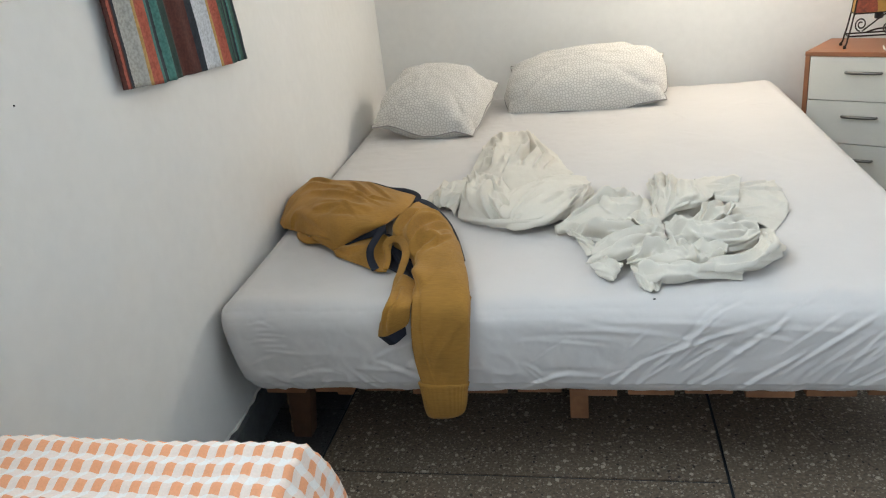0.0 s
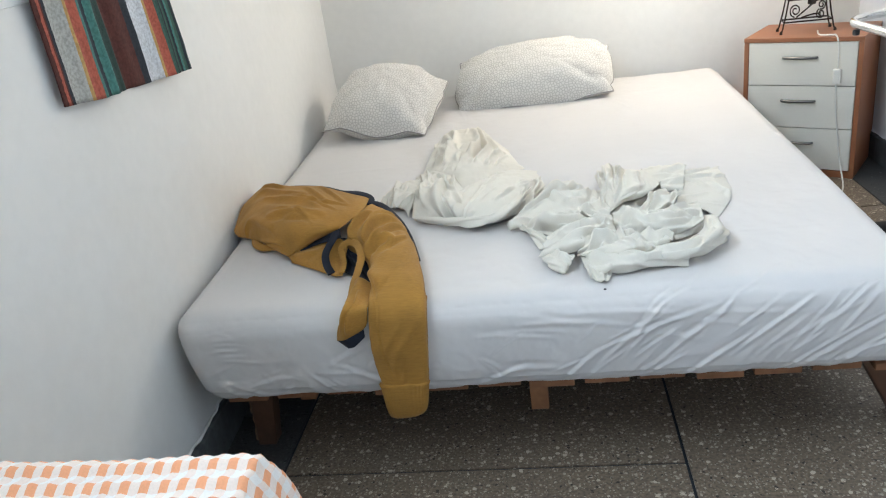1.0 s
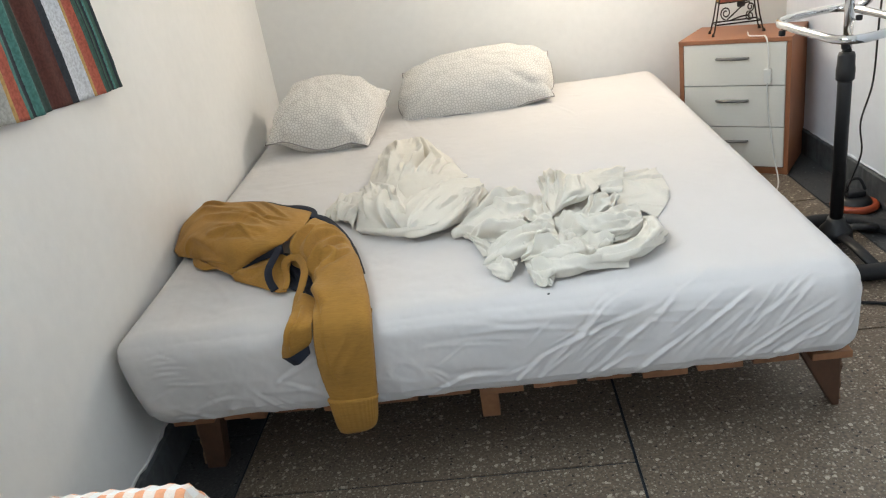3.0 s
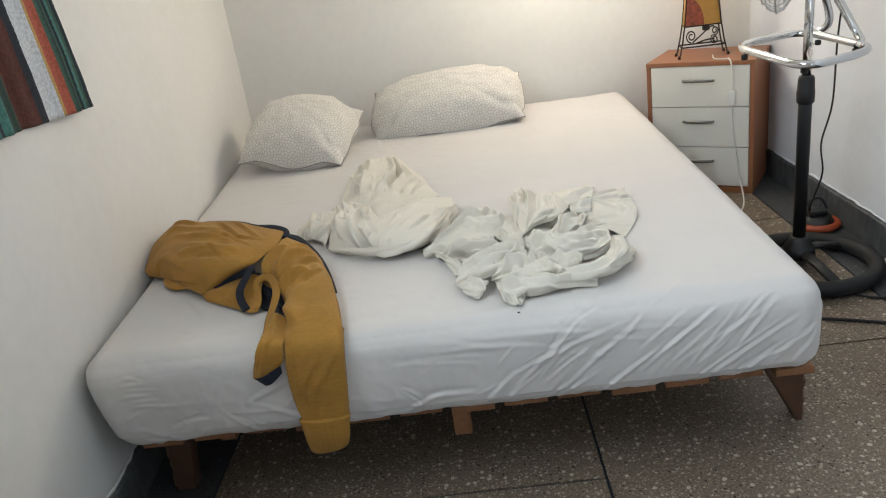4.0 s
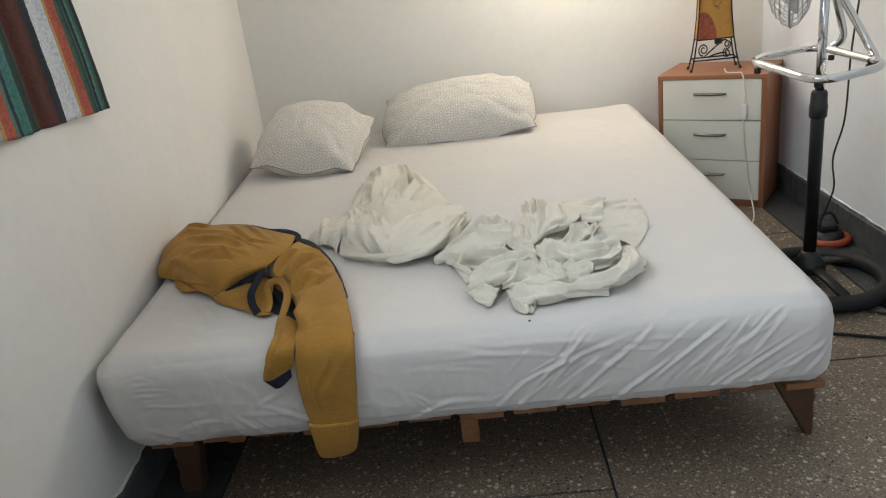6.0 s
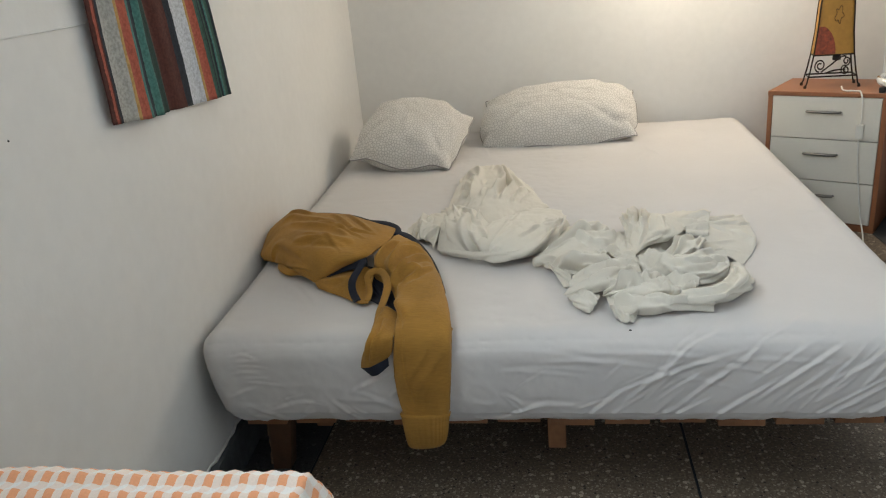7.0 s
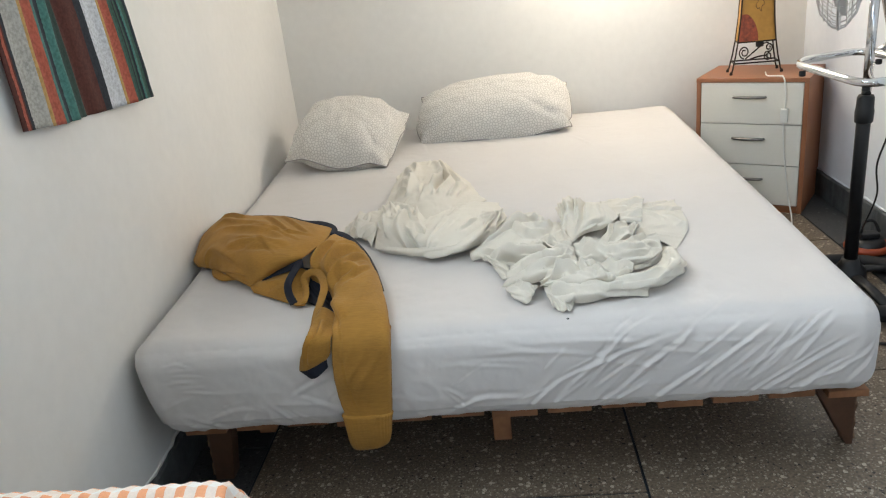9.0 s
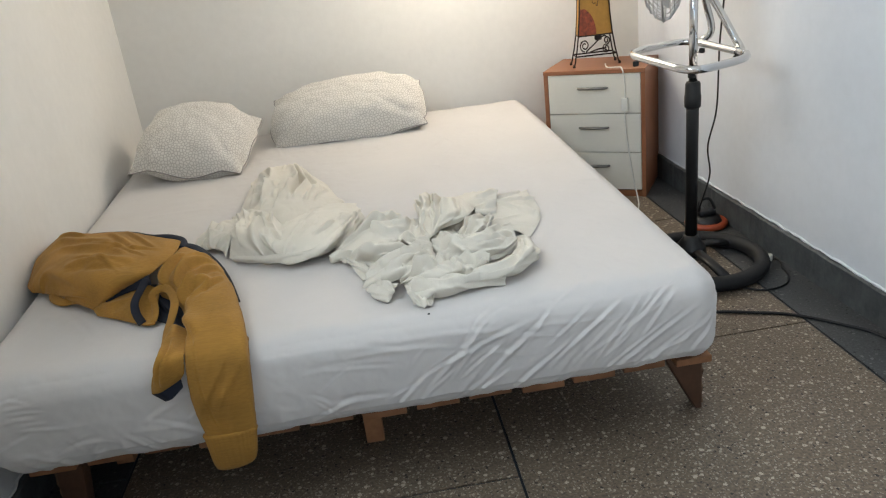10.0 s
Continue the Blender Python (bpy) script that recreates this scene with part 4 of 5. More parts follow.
fold("tail", 36, 45, strewn(49, 3, 0.05, 0.12, 80, 20), 69,
    [[(0.806, 0.350, 0.449), (0.831, 0.325, 0.453), (0.859, 0.302, 0.451)],
     [(0.830, 0.282, 0.445), (0.845, 0.263, 0.451), (0.868, 0.244, 0.447)],
     [(0.852, 0.206, 0.439), (0.861, 0.206, 0.441), (0.869, 0.219, 0.440)]])
fold("gathered_fold", 120, 90, [(0.017, 0.000, 0.017, 0.178, 0.004, 0.009, 0.010), (0.042, 0.000, 0.034, 0.214, 0.006, 0.009, 0.013), (0.066, 0.000, 0.047, 0.214, 0.006, -0.009, 0.013), (0.089, 0.000, 0.055, 0.214, 0.010, 0.009, 0.014), (0.110, 0.000, 0.064, 0.196, 0.012, 0.010, 0.014), (0.131, 0.000, 0.080, 0.178, 0.012, 0.009, 0.013), (0.148, 0.018, 0.102, 0.161, 0.010, 0.008, 0.010)] + strewn(50, 9, 0.16, 0.21, 105, 18), 70,
    [[(1.013, 0.623, 0.467), (1.057, 0.663, 0.479), (1.088, 0.605, 0.485), (1.141, 0.560, 0.491), (1.169, 0.470, 0.483)],
     [(1.016, 0.485, 0.479), (1.040, 0.466, 0.489), (1.065, 0.439, 0.495), (1.106, 0.430, 0.499), (1.148, 0.421, 0.487)],
     [(1.017, 0.431, 0.463), (1.024, 0.352, 0.467), (1.034, 0.344, 0.467), (1.069, 0.393, 0.467), (1.116, 0.413, 0.469)]])
fold("gathered_fold", 60, 60, strewn(51, 9, 0.08, 0.10, 105, 18), 71,
    [[(1.133, 0.404, 0.473), (1.171, 0.397, 0.489), (1.202, 0.367, 0.483)],
     [(1.114, 0.352, 0.473), (1.152, 0.331, 0.491), (1.186, 0.318, 0.485)],
     [(1.098, 0.326, 0.465), (1.127, 0.289, 0.471), (1.170, 0.292, 0.473)]])
fold("cross_band", 36, 21, strewn(52, 2, 0.06, 0.06, 0, 10), 72,
    [[(1.174, 0.494, 0.477), (1.199, 0.476, 0.483), (1.230, 0.485, 0.479)],
     [(1.168, 0.453, 0.481), (1.191, 0.431, 0.487), (1.222, 0.435, 0.483)],
     [(1.168, 0.443, 0.473), (1.191, 0.423, 0.477), (1.216, 0.424, 0.475)]])
fold("plateau", 120, 69, [(0.010, 0.039, 0.102, 0.064, 0.012, 0.010, 0.012), (0.020, 0.064, 0.203, 0.084, 0.014, 0.012, 0.012), (0.061, 0.019, 0.163, 0.039, 0.010, 0.010, 0.008), (0.102, 0.096, 0.234, 0.064, -0.014, 0.012, 0.010), (0.020, 0.084, 0.163, 0.116, 0.006, 0.008, 0.008), (0.142, 0.013, 0.213, 0.051, 0.008, 0.012, 0.006)] + strewn(53, 13, 0.24, 0.12, 12, 28), 73,
    [[(1.032, 0.317, 0.473), (1.094, 0.284, 0.479), (1.160, 0.260, 0.487), (1.234, 0.319, 0.481)],
     [(1.029, 0.248, 0.483), (1.090, 0.197, 0.491), (1.159, 0.172, 0.493), (1.229, 0.228, 0.481)],
     [(1.023, 0.228, 0.467), (1.071, 0.169, 0.469), (1.152, 0.146, 0.465), (1.218, 0.188, 0.461)]])
fold("tangle", 105, 69, strewn(54, 16, 0.19, 0.07, 0, 45), 74,
    [[(0.954, 0.164, 0.473), (1.021, 0.184, 0.477), (1.083, 0.152, 0.475), (1.151, 0.139, 0.471)],
     [(0.947, 0.133, 0.471), (1.018, 0.113, 0.481), (1.076, 0.100, 0.479), (1.132, 0.102, 0.473)],
     [(0.936, 0.125, 0.453), (1.016, 0.088, 0.459), (1.073, 0.087, 0.463), (1.123, 0.090, 0.463)]])
fold("outer_roll", 135, 45, [(0.035, 0.032, 0.156, 0.054, 0.006, 0.010, 0.006), (0.138, 0.021, 0.294, 0.043, 0.006, 0.009, 0.008), (0.190, 0.064, 0.328, 0.064, 0.004, 0.008, 0.007), (0.086, 0.075, 0.225, 0.086, 0.004, 0.008, 0.005)] + strewn(55, 8, 0.35, 0.10, 0, 14), 75,
    [[(1.237, 0.268, 0.467), (1.213, 0.166, 0.471), (1.160, 0.112, 0.473), (1.102, 0.114, 0.469), (1.037, 0.107, 0.463)],
     [(1.259, 0.240, 0.475), (1.240, 0.131, 0.483), (1.186, 0.067, 0.481), (1.113, 0.060, 0.475), (1.038, 0.074, 0.467)],
     [(1.279, 0.264, 0.445), (1.269, 0.187, 0.440), (1.212, 0.117, 0.440), (1.128, 0.087, 0.443), (1.046, 0.087, 0.447)]])
fold("diagonal_fold", 105, 51, [(0.017, 0.042, 0.174, 0.034, 0.008, 0.014, 0.007), (0.052, 0.084, 0.191, 0.051, 0.006, 0.010, 0.008), (0.104, 0.025, 0.191, 0.042, 0.004, 0.008, 0.007), (0.130, 0.084, 0.191, 0.076, 0.004, 0.007, 0.008)] + strewn(56, 8, 0.20, 0.10, -5, 20), 76,
    [[(0.883, 0.219, 0.459), (0.937, 0.230, 0.481), (0.987, 0.245, 0.487), (1.027, 0.264, 0.483)],
     [(0.865, 0.161, 0.461), (0.923, 0.136, 0.487), (0.974, 0.163, 0.491), (1.026, 0.215, 0.485)],
     [(0.850, 0.150, 0.445), (0.911, 0.129, 0.455), (0.957, 0.143, 0.465), (1.021, 0.202, 0.471)]])
fold("low_roll", 120, 36, strewn(57, 8, 0.22, 0.05, 0, 18), 77,
    [[(0.964, 0.098, 0.459), (1.028, 0.081, 0.465), (1.096, 0.071, 0.467), (1.169, 0.089, 0.457)],
     [(0.958, 0.061, 0.459), (1.026, 0.040, 0.465), (1.096, 0.050, 0.463), (1.168, 0.067, 0.455)],
     [(0.961, 0.062, 0.439), (1.029, 0.051, 0.439), (1.103, 0.073, 0.439), (1.165, 0.070, 0.440)]])
fold("torn_corner", 45, 36, strewn(58, 5, 0.07, 0.06, 30, 60), 78,
    [[(0.857, 0.142, 0.449), (0.897, 0.133, 0.455), (0.931, 0.121, 0.457)],
     [(0.863, 0.116, 0.449), (0.897, 0.089, 0.457), (0.922, 0.086, 0.455)],
     [(0.877, 0.103, 0.439), (0.900, 0.067, 0.439), (0.914, 0.078, 0.440)]])
fold("loose_corner", 45, 39, strewn(59, 4, 0.06, 0.08, 60, 50), 79,
    [[(0.943, 0.126, 0.453), (0.966, 0.099, 0.457), (0.989, 0.070, 0.455)],
     [(0.952, 0.068, 0.447), (0.974, 0.052, 0.449), (1.003, 0.047, 0.443)],
     [(0.959, 0.034, 0.439), (0.973, 0.022, 0.439), (0.991, 0.009, 0.439)]])


# ---- pillows ----


def cloth_uv(P):
    """Lengths along the cloth, from its middle."""
    du = np.concatenate([np.zeros((1, P.shape[1])), np.cumsum(np.linalg.norm(np.diff(P, axis=0), axis=-1), 0)])
    dv = np.concatenate([np.zeros((P.shape[0], 1)), np.cumsum(np.linalg.norm(np.diff(P, axis=1), axis=-1), 1)], 1)
    du -= du[P.shape[0] // 2]
    dv -= dv[:, P.shape[1] // 2][:, None]
    return np.stack([du, dv], -1).reshape(-1, 2)


def pillow(name, m, lx, ly, h, label, seed, sag=0.0):
    """A stuffed pillow: two bulged faces, pinched corners and a piped seam."""
    th = empty(name, m, label, "pillow", "pillows on the bed")
    n = 56
    u, v = np.meshgrid(np.linspace(-1, 1, n), np.linspace(-1, 1, n), indexing="ij")
    rr = (np.abs(u) ** 4 + np.abs(v) ** 4) ** 0.25
    sq = np.maximum(np.abs(u), np.abs(v)) / np.maximum(rr, 1e-6)
    sq = 1 - (1 - sq) * 0.95 + 0.15 * np.clip(np.abs(u * v) - 0.70, 0, 1) / 0.30
    pin = 1 + 0.02 * (1 - v ** 2) * np.abs(u) ** 3
    piv = 1 + 0.07 * (1 - u ** 2) * np.abs(v) ** 3
    x, y = u * pin * sq * lx / 2, v * piv * sq * ly / 2
    prof = (np.clip(1 - np.abs(u) ** 3.0, 0, 1) * np.clip(1 - np.abs(v) ** 3.0, 0, 1)) ** 0.46
    lump = 1 + 0.08 * fbm(u, v, 2.2, seed) + 0.03 * fbm(u, v, 7, seed + 3)
    tuck = 0.012 * np.exp(-((np.abs(u) - 0.86) / 0.06) ** 2) * np.sin(9 * v + seed) * (1 - v ** 4) + 0.010 * np.exp(-((np.abs(v) - 0.84) / 0.06) ** 2) * np.sin(11 * u + seed) * (1 - u ** 4)
    edge = 0.012 * np.sin(5 * (u + v) + seed) * (1 - prof)
    top = h * 0.62 * prof * lump + edge + tuck * 0.6
    bot = -h * 0.36 * prof + edge - sag * prof
    for z, nm in ((top, "front"), (bot, "back")):
        f = grid_faces(n, n)
        if nm == "back":
            f = f[:, ::-1]
        raw(nm + "_panel", np.stack([x, y, z], -1).reshape(-1, 3).tolist(), f.tolist(), PILLOW, th, "", True, cloth_uv(np.stack([x, y, z], -1)))
    ring = [(i, 0) for i in range(n)] + [(n - 1, j) for j in range(1, n)] + [(i, n - 1) for i in range(n - 2, -1, -1)] + [(0, j) for j in range(n - 2, 0, -1)]
    pts = [Vector((x[i, j], y[i, j], edge[i, j])) for i, j in ring]
    part("piping", tube(pts, 0.0024, 6, True), PIPING, th, "dark grey seam piping", True)
    return th


def frame_pose(centre, along, up_dir):
    """A pose whose x runs along and whose y runs towards up_dir."""
    X = Vector(along).normalized()
    Z = X.cross(Vector(up_dir)).normalized()
    Y = Z.cross(X)
    return Matrix.Translation(centre) @ Matrix((X, Y, Z)).transposed().to_4x4()


pillow("pillow", frame_pose((0.246, 1.615, 0.522), (1, -0.12, -0.13), (0.03, 0.94, 0.27)), 0.42, 0.44, 0.215, "plump pillow in a grey-beige pebble-print case, against the corner", 3)
pillow("pillow", frame_pose((0.845, 1.885, 0.509), (1, -0.06, 0.045), (0.0, 0.84, 0.38)), 0.67, 0.36, 0.215, "long pillow in a grey-beige pebble-print case, leaning on the wall", 8)

# ---- jacket ----
JO = np.array((0.3, 0.35, MZ1))
jacket = empty("jacket", pose(*JO), "ochre knit zip jacket, navy tape, sleeve hanging off the bed", "jacket")


BODY = [
    [(-0.040, 0.640, 0.440), (0.030, 0.745, 0.445), (0.125, 0.690, 0.450), (0.235, 0.640, 0.450), (0.330, 0.575, 0.450), (0.400, 0.510, 0.460)],
    [(-0.038, 0.611, 0.467), (0.013, 0.703, 0.503), (0.121, 0.635, 0.519), (0.230, 0.583, 0.525), (0.326, 0.521, 0.521), (0.397, 0.487, 0.509)],
    [(-0.036, 0.574, 0.467), (0.014, 0.590, 0.503), (0.137, 0.490, 0.529), (0.259, 0.405, 0.539), (0.347, 0.365, 0.533), (0.402, 0.387, 0.517)]]
BODY_FRONT = [
    [(-0.030, 0.533, 0.457), (0.034, 0.496, 0.493), (0.152, 0.381, 0.525), (0.254, 0.301, 0.535), (0.329, 0.286, 0.531), (0.383, 0.308, 0.517)],
    [(-0.020, 0.492, 0.447), (0.040, 0.438, 0.473), (0.138, 0.346, 0.497), (0.228, 0.270, 0.509), (0.304, 0.237, 0.513), (0.354, 0.266, 0.507)],
    [(0.004, 0.456, 0.439), (0.043, 0.424, 0.445), (0.101, 0.372, 0.451), (0.168, 0.302, 0.455), (0.214, 0.264, 0.451), (0.255, 0.250, 0.471)]]
BODY_FOLDS = [(0.08, 0.15, 0.33, 0.20, 0.02, 0.022, 0.007), (0.12, 0.24, 0.42, 0.28, -0.02, 0.020, 0.008), (0.20, 0.34, 0.46, 0.30, 0.015, 0.014, 0.008), (0.05, 0.36, 0.26, 0.40, -0.02, 0.016, 0.006),
              (0.30, 0.12, 0.44, 0.24, 0.01, 0.012, 0.005), (0.36, 0.10, 0.50, 0.20, 0.01, 0.010, 0.004), (0.30, 0.36, 0.44, 0.33, 0.0, 0.010, 0.005), (0.10, 0.10, 0.22, 0.12, 0.01, 0.010, 0.006),
              (0.26, 0.22, 0.48, 0.26, 0.01, 0.006, 0.004), (0.22, 0.30, 0.44, 0.36, -0.01, 0.006, 0.004), (0.14, 0.42, 0.30, 0.46, 0.006, 0.007, 0.004), (0.34, 0.26, 0.50, 0.20, 0.006, 0.005, 0.004)]
panel("body", BODY + BODY_FRONT, 150, 120, BODY_FOLDS, "folded ochre knit back of the jacket", OCHRE, jacket, JO)
panel("lower_front", [[(0.217, 0.297, 0.457), (0.277, 0.281, 0.472), (0.333, 0.272, 0.487)], [(0.219, 0.261, 0.449), (0.290, 0.216, 0.467), (0.342, 0.193, 0.477)], [(0.233, 0.239, 0.440), (0.301, 0.190, 0.440), (0.365, 0.141, 0.440)]],
      50, 40, [(0.02, 0.03, 0.12, 0.06, 0.01, 0.010, 0.005)], "lower ochre front under the back", OCHRE, jacket, JO, seed=15)
# some navy shows here; the rest is the hollow's shade put into the colour
panel("shaded_lining", [[(0.34, 0.29, 0.480), (0.40, 0.26, 0.480), (0.47, 0.20, 0.475)], [(0.365, 0.23, 0.446), (0.415, 0.19, 0.444), (0.475, 0.14, 0.446)], [(0.385, 0.165, 0.441), (0.43, 0.12, 0.441), (0.48, 0.07, 0.441)]],
      40, 40, [(0.02, 0.03, 0.10, 0.12, 0.01, 0.010, 0.006)], "navy inner sheet, its colour partly the shade of the jacket's hollow", NAVY, jacket, JO, seed=19)

panel("inner_front", [[(0.356, 0.262, 0.490), (0.372, 0.252, 0.484), (0.386, 0.236, 0.482)], [(0.343, 0.192, 0.468), (0.362, 0.196, 0.450), (0.384, 0.180, 0.456)], [(0.362, 0.138, 0.444), (0.376, 0.130, 0.446), (0.390, 0.136, 0.445)]],
      24, 40, [], "ochre inner front beside the tape", OCHRE, jacket, JO, seed=21)


def bead(name, row, r, mat, label, flat=0.3, up=(0.05, -0.55, 0.8), n=60):
    """A flat band sewn along an edge."""
    pts = [Vector(p - JO) for p in spread(row, n)]
    return part(name, tube(pts, r, 12, False, flat, up), mat, jacket, label, True)


bead("rolled_hem", [(0.070, 0.420, 0.448), (0.078, 0.396, 0.447), (0.096, 0.366, 0.446), (0.124, 0.340, 0.446), (0.152, 0.330, 0.448), (0.186, 0.299, 0.451), (0.225, 0.262, 0.449)], [0.006 + 0.006 * math.sin(math.pi * min(1.0, k / 38)) for k in range(60)], OCHRE, "rolled ochre hem on the sheet", 0.55)
bead("placket", [(0.386, 0.140, 0.447), (0.386, 0.170, 0.454), (0.378, 0.202, 0.464), (0.372, 0.220, 0.477), (0.389, 0.230, 0.487), (0.416, 0.207, 0.489), (0.437, 0.155, 0.481), (0.438, 0.110, 0.467), (0.437, 0.055, 0.459), (0.440, 0.005, 0.450), (0.436, -0.040, 0.436)],
     [0.0105 - 0.003 * abs(k / 30 - 1) for k in range(60)], OCHRE, "arched ochre front edge", 0.14, (-0.1, -0.8, 0.5))
bead("tape", [(0.070, 0.660, 0.511), (0.160, 0.612, 0.521), (0.251, 0.556, 0.526), (0.314, 0.506, 0.526), (0.357, 0.503, 0.521), (0.390, 0.490, 0.514), (0.405, 0.460, 0.510), (0.401, 0.435, 0.509)], [0.010 * min(1.0, 0.15 + k / 30) for k in range(60)], NAVY, "navy collar tape", 0.3, (0.05, -0.2, 1))
bead("tape", [(0.383, 0.454, 0.511), (0.436, 0.438, 0.502), (0.490, 0.371, 0.480), (0.526, 0.300, 0.461), (0.554, 0.222, 0.447), (0.566, 0.183, 0.444)], [0.013 * (1 - 0.6 * (k / 59) ** 2) for k in range(60)], NAVY, "navy zip tape", 0.25, (0.3, -0.1, 0.9))
bead("tape", [(0.254, 0.258, 0.473), (0.282, 0.262, 0.481), (0.314, 0.258, 0.491), (0.339, 0.254, 0.498), (0.365, 0.258, 0.502)], 0.014, NAVY, "navy pocket edge", 0.22)
bead("tape", [(0.358, 0.258, 0.505), (0.347, 0.219, 0.491), (0.341, 0.187, 0.478), (0.346, 0.166, 0.460), (0.362, 0.141, 0.447)], 0.0095, NAVY, "navy front tape", 0.25)

SLEEVE = [  # the two sides of the sleeve and how far it stands out between them
    ((0.376, 0.274, 0.480), (0.407, 0.459, 0.480), 0.040), ((0.382, 0.241, 0.474), (0.493, 0.366, 0.455), 0.055), ((0.430, 0.192, 0.468), (0.549, 0.230, 0.444), 0.052), ((0.466, 0.100, 0.455), (0.591, 0.089, 0.440), 0.046),
    ((0.475, 0.028, 0.446), (0.610, 0.005, 0.440), 0.036), ((0.483, -0.035, 0.434), (0.614, -0.040, 0.410), 0.030), ((0.479, -0.046, 0.378), (0.608, -0.046, 0.346), 0.026), ((0.480, -0.046, 0.313), (0.601, -0.046, 0.296), 0.022), ((0.487, -0.046, 0.262), (0.595, -0.046, 0.257), 0.018)]


def sleeve_rows():
    rows = []
    mids = [(np.array(l) + np.array(r)) / 2 for l, r, _ in SLEEVE]
    for i, (l, r, out) in enumerate(SLEEVE):
        l, r = np.array(l), np.array(r)
        way = mids[min(i + 1, len(mids) - 1)] - mids[max(i - 1, 0)]
        nor = np.cross(r - l, way)
        nor /= np.linalg.norm(nor)
        nor = nor if nor @ np.array((0, -0.7, 0.7)) > 0 else -nor
        rows.append([tuple(mids[i] - (r - l) / 2 * math.cos(a) * (1 if 0.01 < a < 3.13 else 0.94) + nor * out * (math.sin(a) ** 0.6 if 0.01 < a < 3.13 else -0.2)) for a in np.linspace(0, math.pi, 9)])
    return rows


SLEEVE_FOLDS = [(0.03, 0.06, 0.16, 0.05, -0.02, 0.014, 0.010), (0.04, 0.11, 0.19, 0.13, -0.03, 0.015, 0.012), (0.02, 0.15, 0.12, 0.22, -0.02, 0.014, 0.012), (0.06, 0.19, 0.17, 0.23, 0.01, 0.010, 0.006), (0.03, 0.23, 0.07, 0.36, 0.0, 0.012, 0.008),
                (0.10, 0.08, 0.20, 0.12, -0.02, 0.010, 0.008), (0.05, 0.17, 0.18, 0.18, -0.02, 0.010, 0.008), (0.045, 0.28, 0.052, 0.62, 0.0, 0.0022, -0.0016), (0.02, 0.50, 0.12, 0.51, 0.01, 0.018, 0.0015), (0.06, 0.57, 0.16, 0.56, 0.01, 0.016, 0.0015)]
panel("sleeve", sleeve_rows(), 90, 190, SLEEVE_FOLDS, "hanging ochre knit sleeve", OCHRE, jacket, JO, 0.002, 25)


def cuff():
    n, k = 14, 96
    verts = []
    for i in range(n):
        f = i / (n - 1)
        cx, w = 0.541 - 0.003 * f, 0.0535 - 0.007 * f - 0.004 * f ** 6 + 0.003 * math.exp(-f * 9)
        for j in range(k):
            an = 2 * math.pi * j / k
            c, s = math.cos(an), math.sin(an)
            rib = 0.0009 * math.sin(an * 32)
            z = 0.262 - (0.076 + 0.012 * math.sqrt(max(0, 1 - c * c)) - 0.006 * c) * f
            verts.append((cx + (w + rib) * math.copysign(abs(c) ** 0.8, c) - JO[0], -0.054 + (0.014 - 0.005 * f ** 4 + rib) * math.copysign(abs(s) ** 0.6, s) - JO[1], z - JO[2]))
    faces = [(i * k + j, i * k + (j + 1) % k, (i + 1) * k + (j + 1) % k, (i + 1) * k + j) for i in range(n - 1) for j in range(k)]
    faces += [tuple(range(k))[::-1], tuple((n - 1) * k + j for j in range(k))]
    return raw("cuff", verts, faces, OCHRE, jacket, "ribbed ochre cuff")


cuff()
FLAP = [[(0.432, 0.060, 0.452), (0.452, 0.060, 0.470), (0.478, 0.055, 0.456)], [(0.438, 0.000, 0.446), (0.458, -0.005, 0.462), (0.488, 0.000, 0.450)], [(0.436, -0.050, 0.448), (0.458, -0.066, 0.455), (0.490, -0.052, 0.450)],
        [(0.418, -0.056, 0.413), (0.445, -0.074, 0.415), (0.484, -0.056, 0.418)], [(0.410, -0.056, 0.378), (0.435, -0.068, 0.386), (0.474, -0.056, 0.402)]]
panel("front_flap", FLAP, 40, 70, [(0.012, 0.02, 0.014, 0.17, 0.004, 0.006, 0.006), (0.030, 0.05, 0.034, 0.19, 0.003, 0.005, 0.005)], "dropped ochre front edge", OCHRE, jacket, JO, seed=29)
panel("flap_hem", [FLAP[-1], [(0.432, -0.057, 0.357), (0.451, -0.068, 0.367), (0.474, -0.057, 0.383)]], 24, 14, [], "navy rib hem", NAVY, jacket, JO, 0.0006, 33)

# ---- nightstand in the corner ----
NS_W, NS_D, NS_H, NS_A = 0.446, 0.335, 0.574, -31.5
ns_m = pose(2.110, 1.658, 0, 0, 0, NS_A)      # front right foot; x runs along the front, y into the corner
ns = empty("nightstand", ns_m, "orange beech bedside cabinet with three cream drawers", "nightstand")
T = 0.018
part("side_panel", box(-NS_W, -NS_W + T, 0, NS_D, 0.0, NS_H - T - 0.0005, 0.0015), BEECH, ns)
part("side_panel", box(-T, 0, 0, NS_D, 0.0, NS_H - T - 0.0005, 0.0015), BEECH, ns)
part("top_panel", box(-NS_W - 0.001, 0.001, -0.002, NS_D, NS_H - T, NS_H, 0.002), BEECH, ns)
part("plinth", box(-NS_W + T + 0.0005, -T - 0.0005, 0.004, 0.022, 0.0, 0.028, 0.001), BEECH, ns)
part("back_panel", box(-NS_W + T + 0.0005, -T - 0.0005, NS_D - 0.012, NS_D - 0.004, 0.03, NS_H - T - 0.001), BEECH, ns)
DH = (NS_H - T - 0.030) / 3
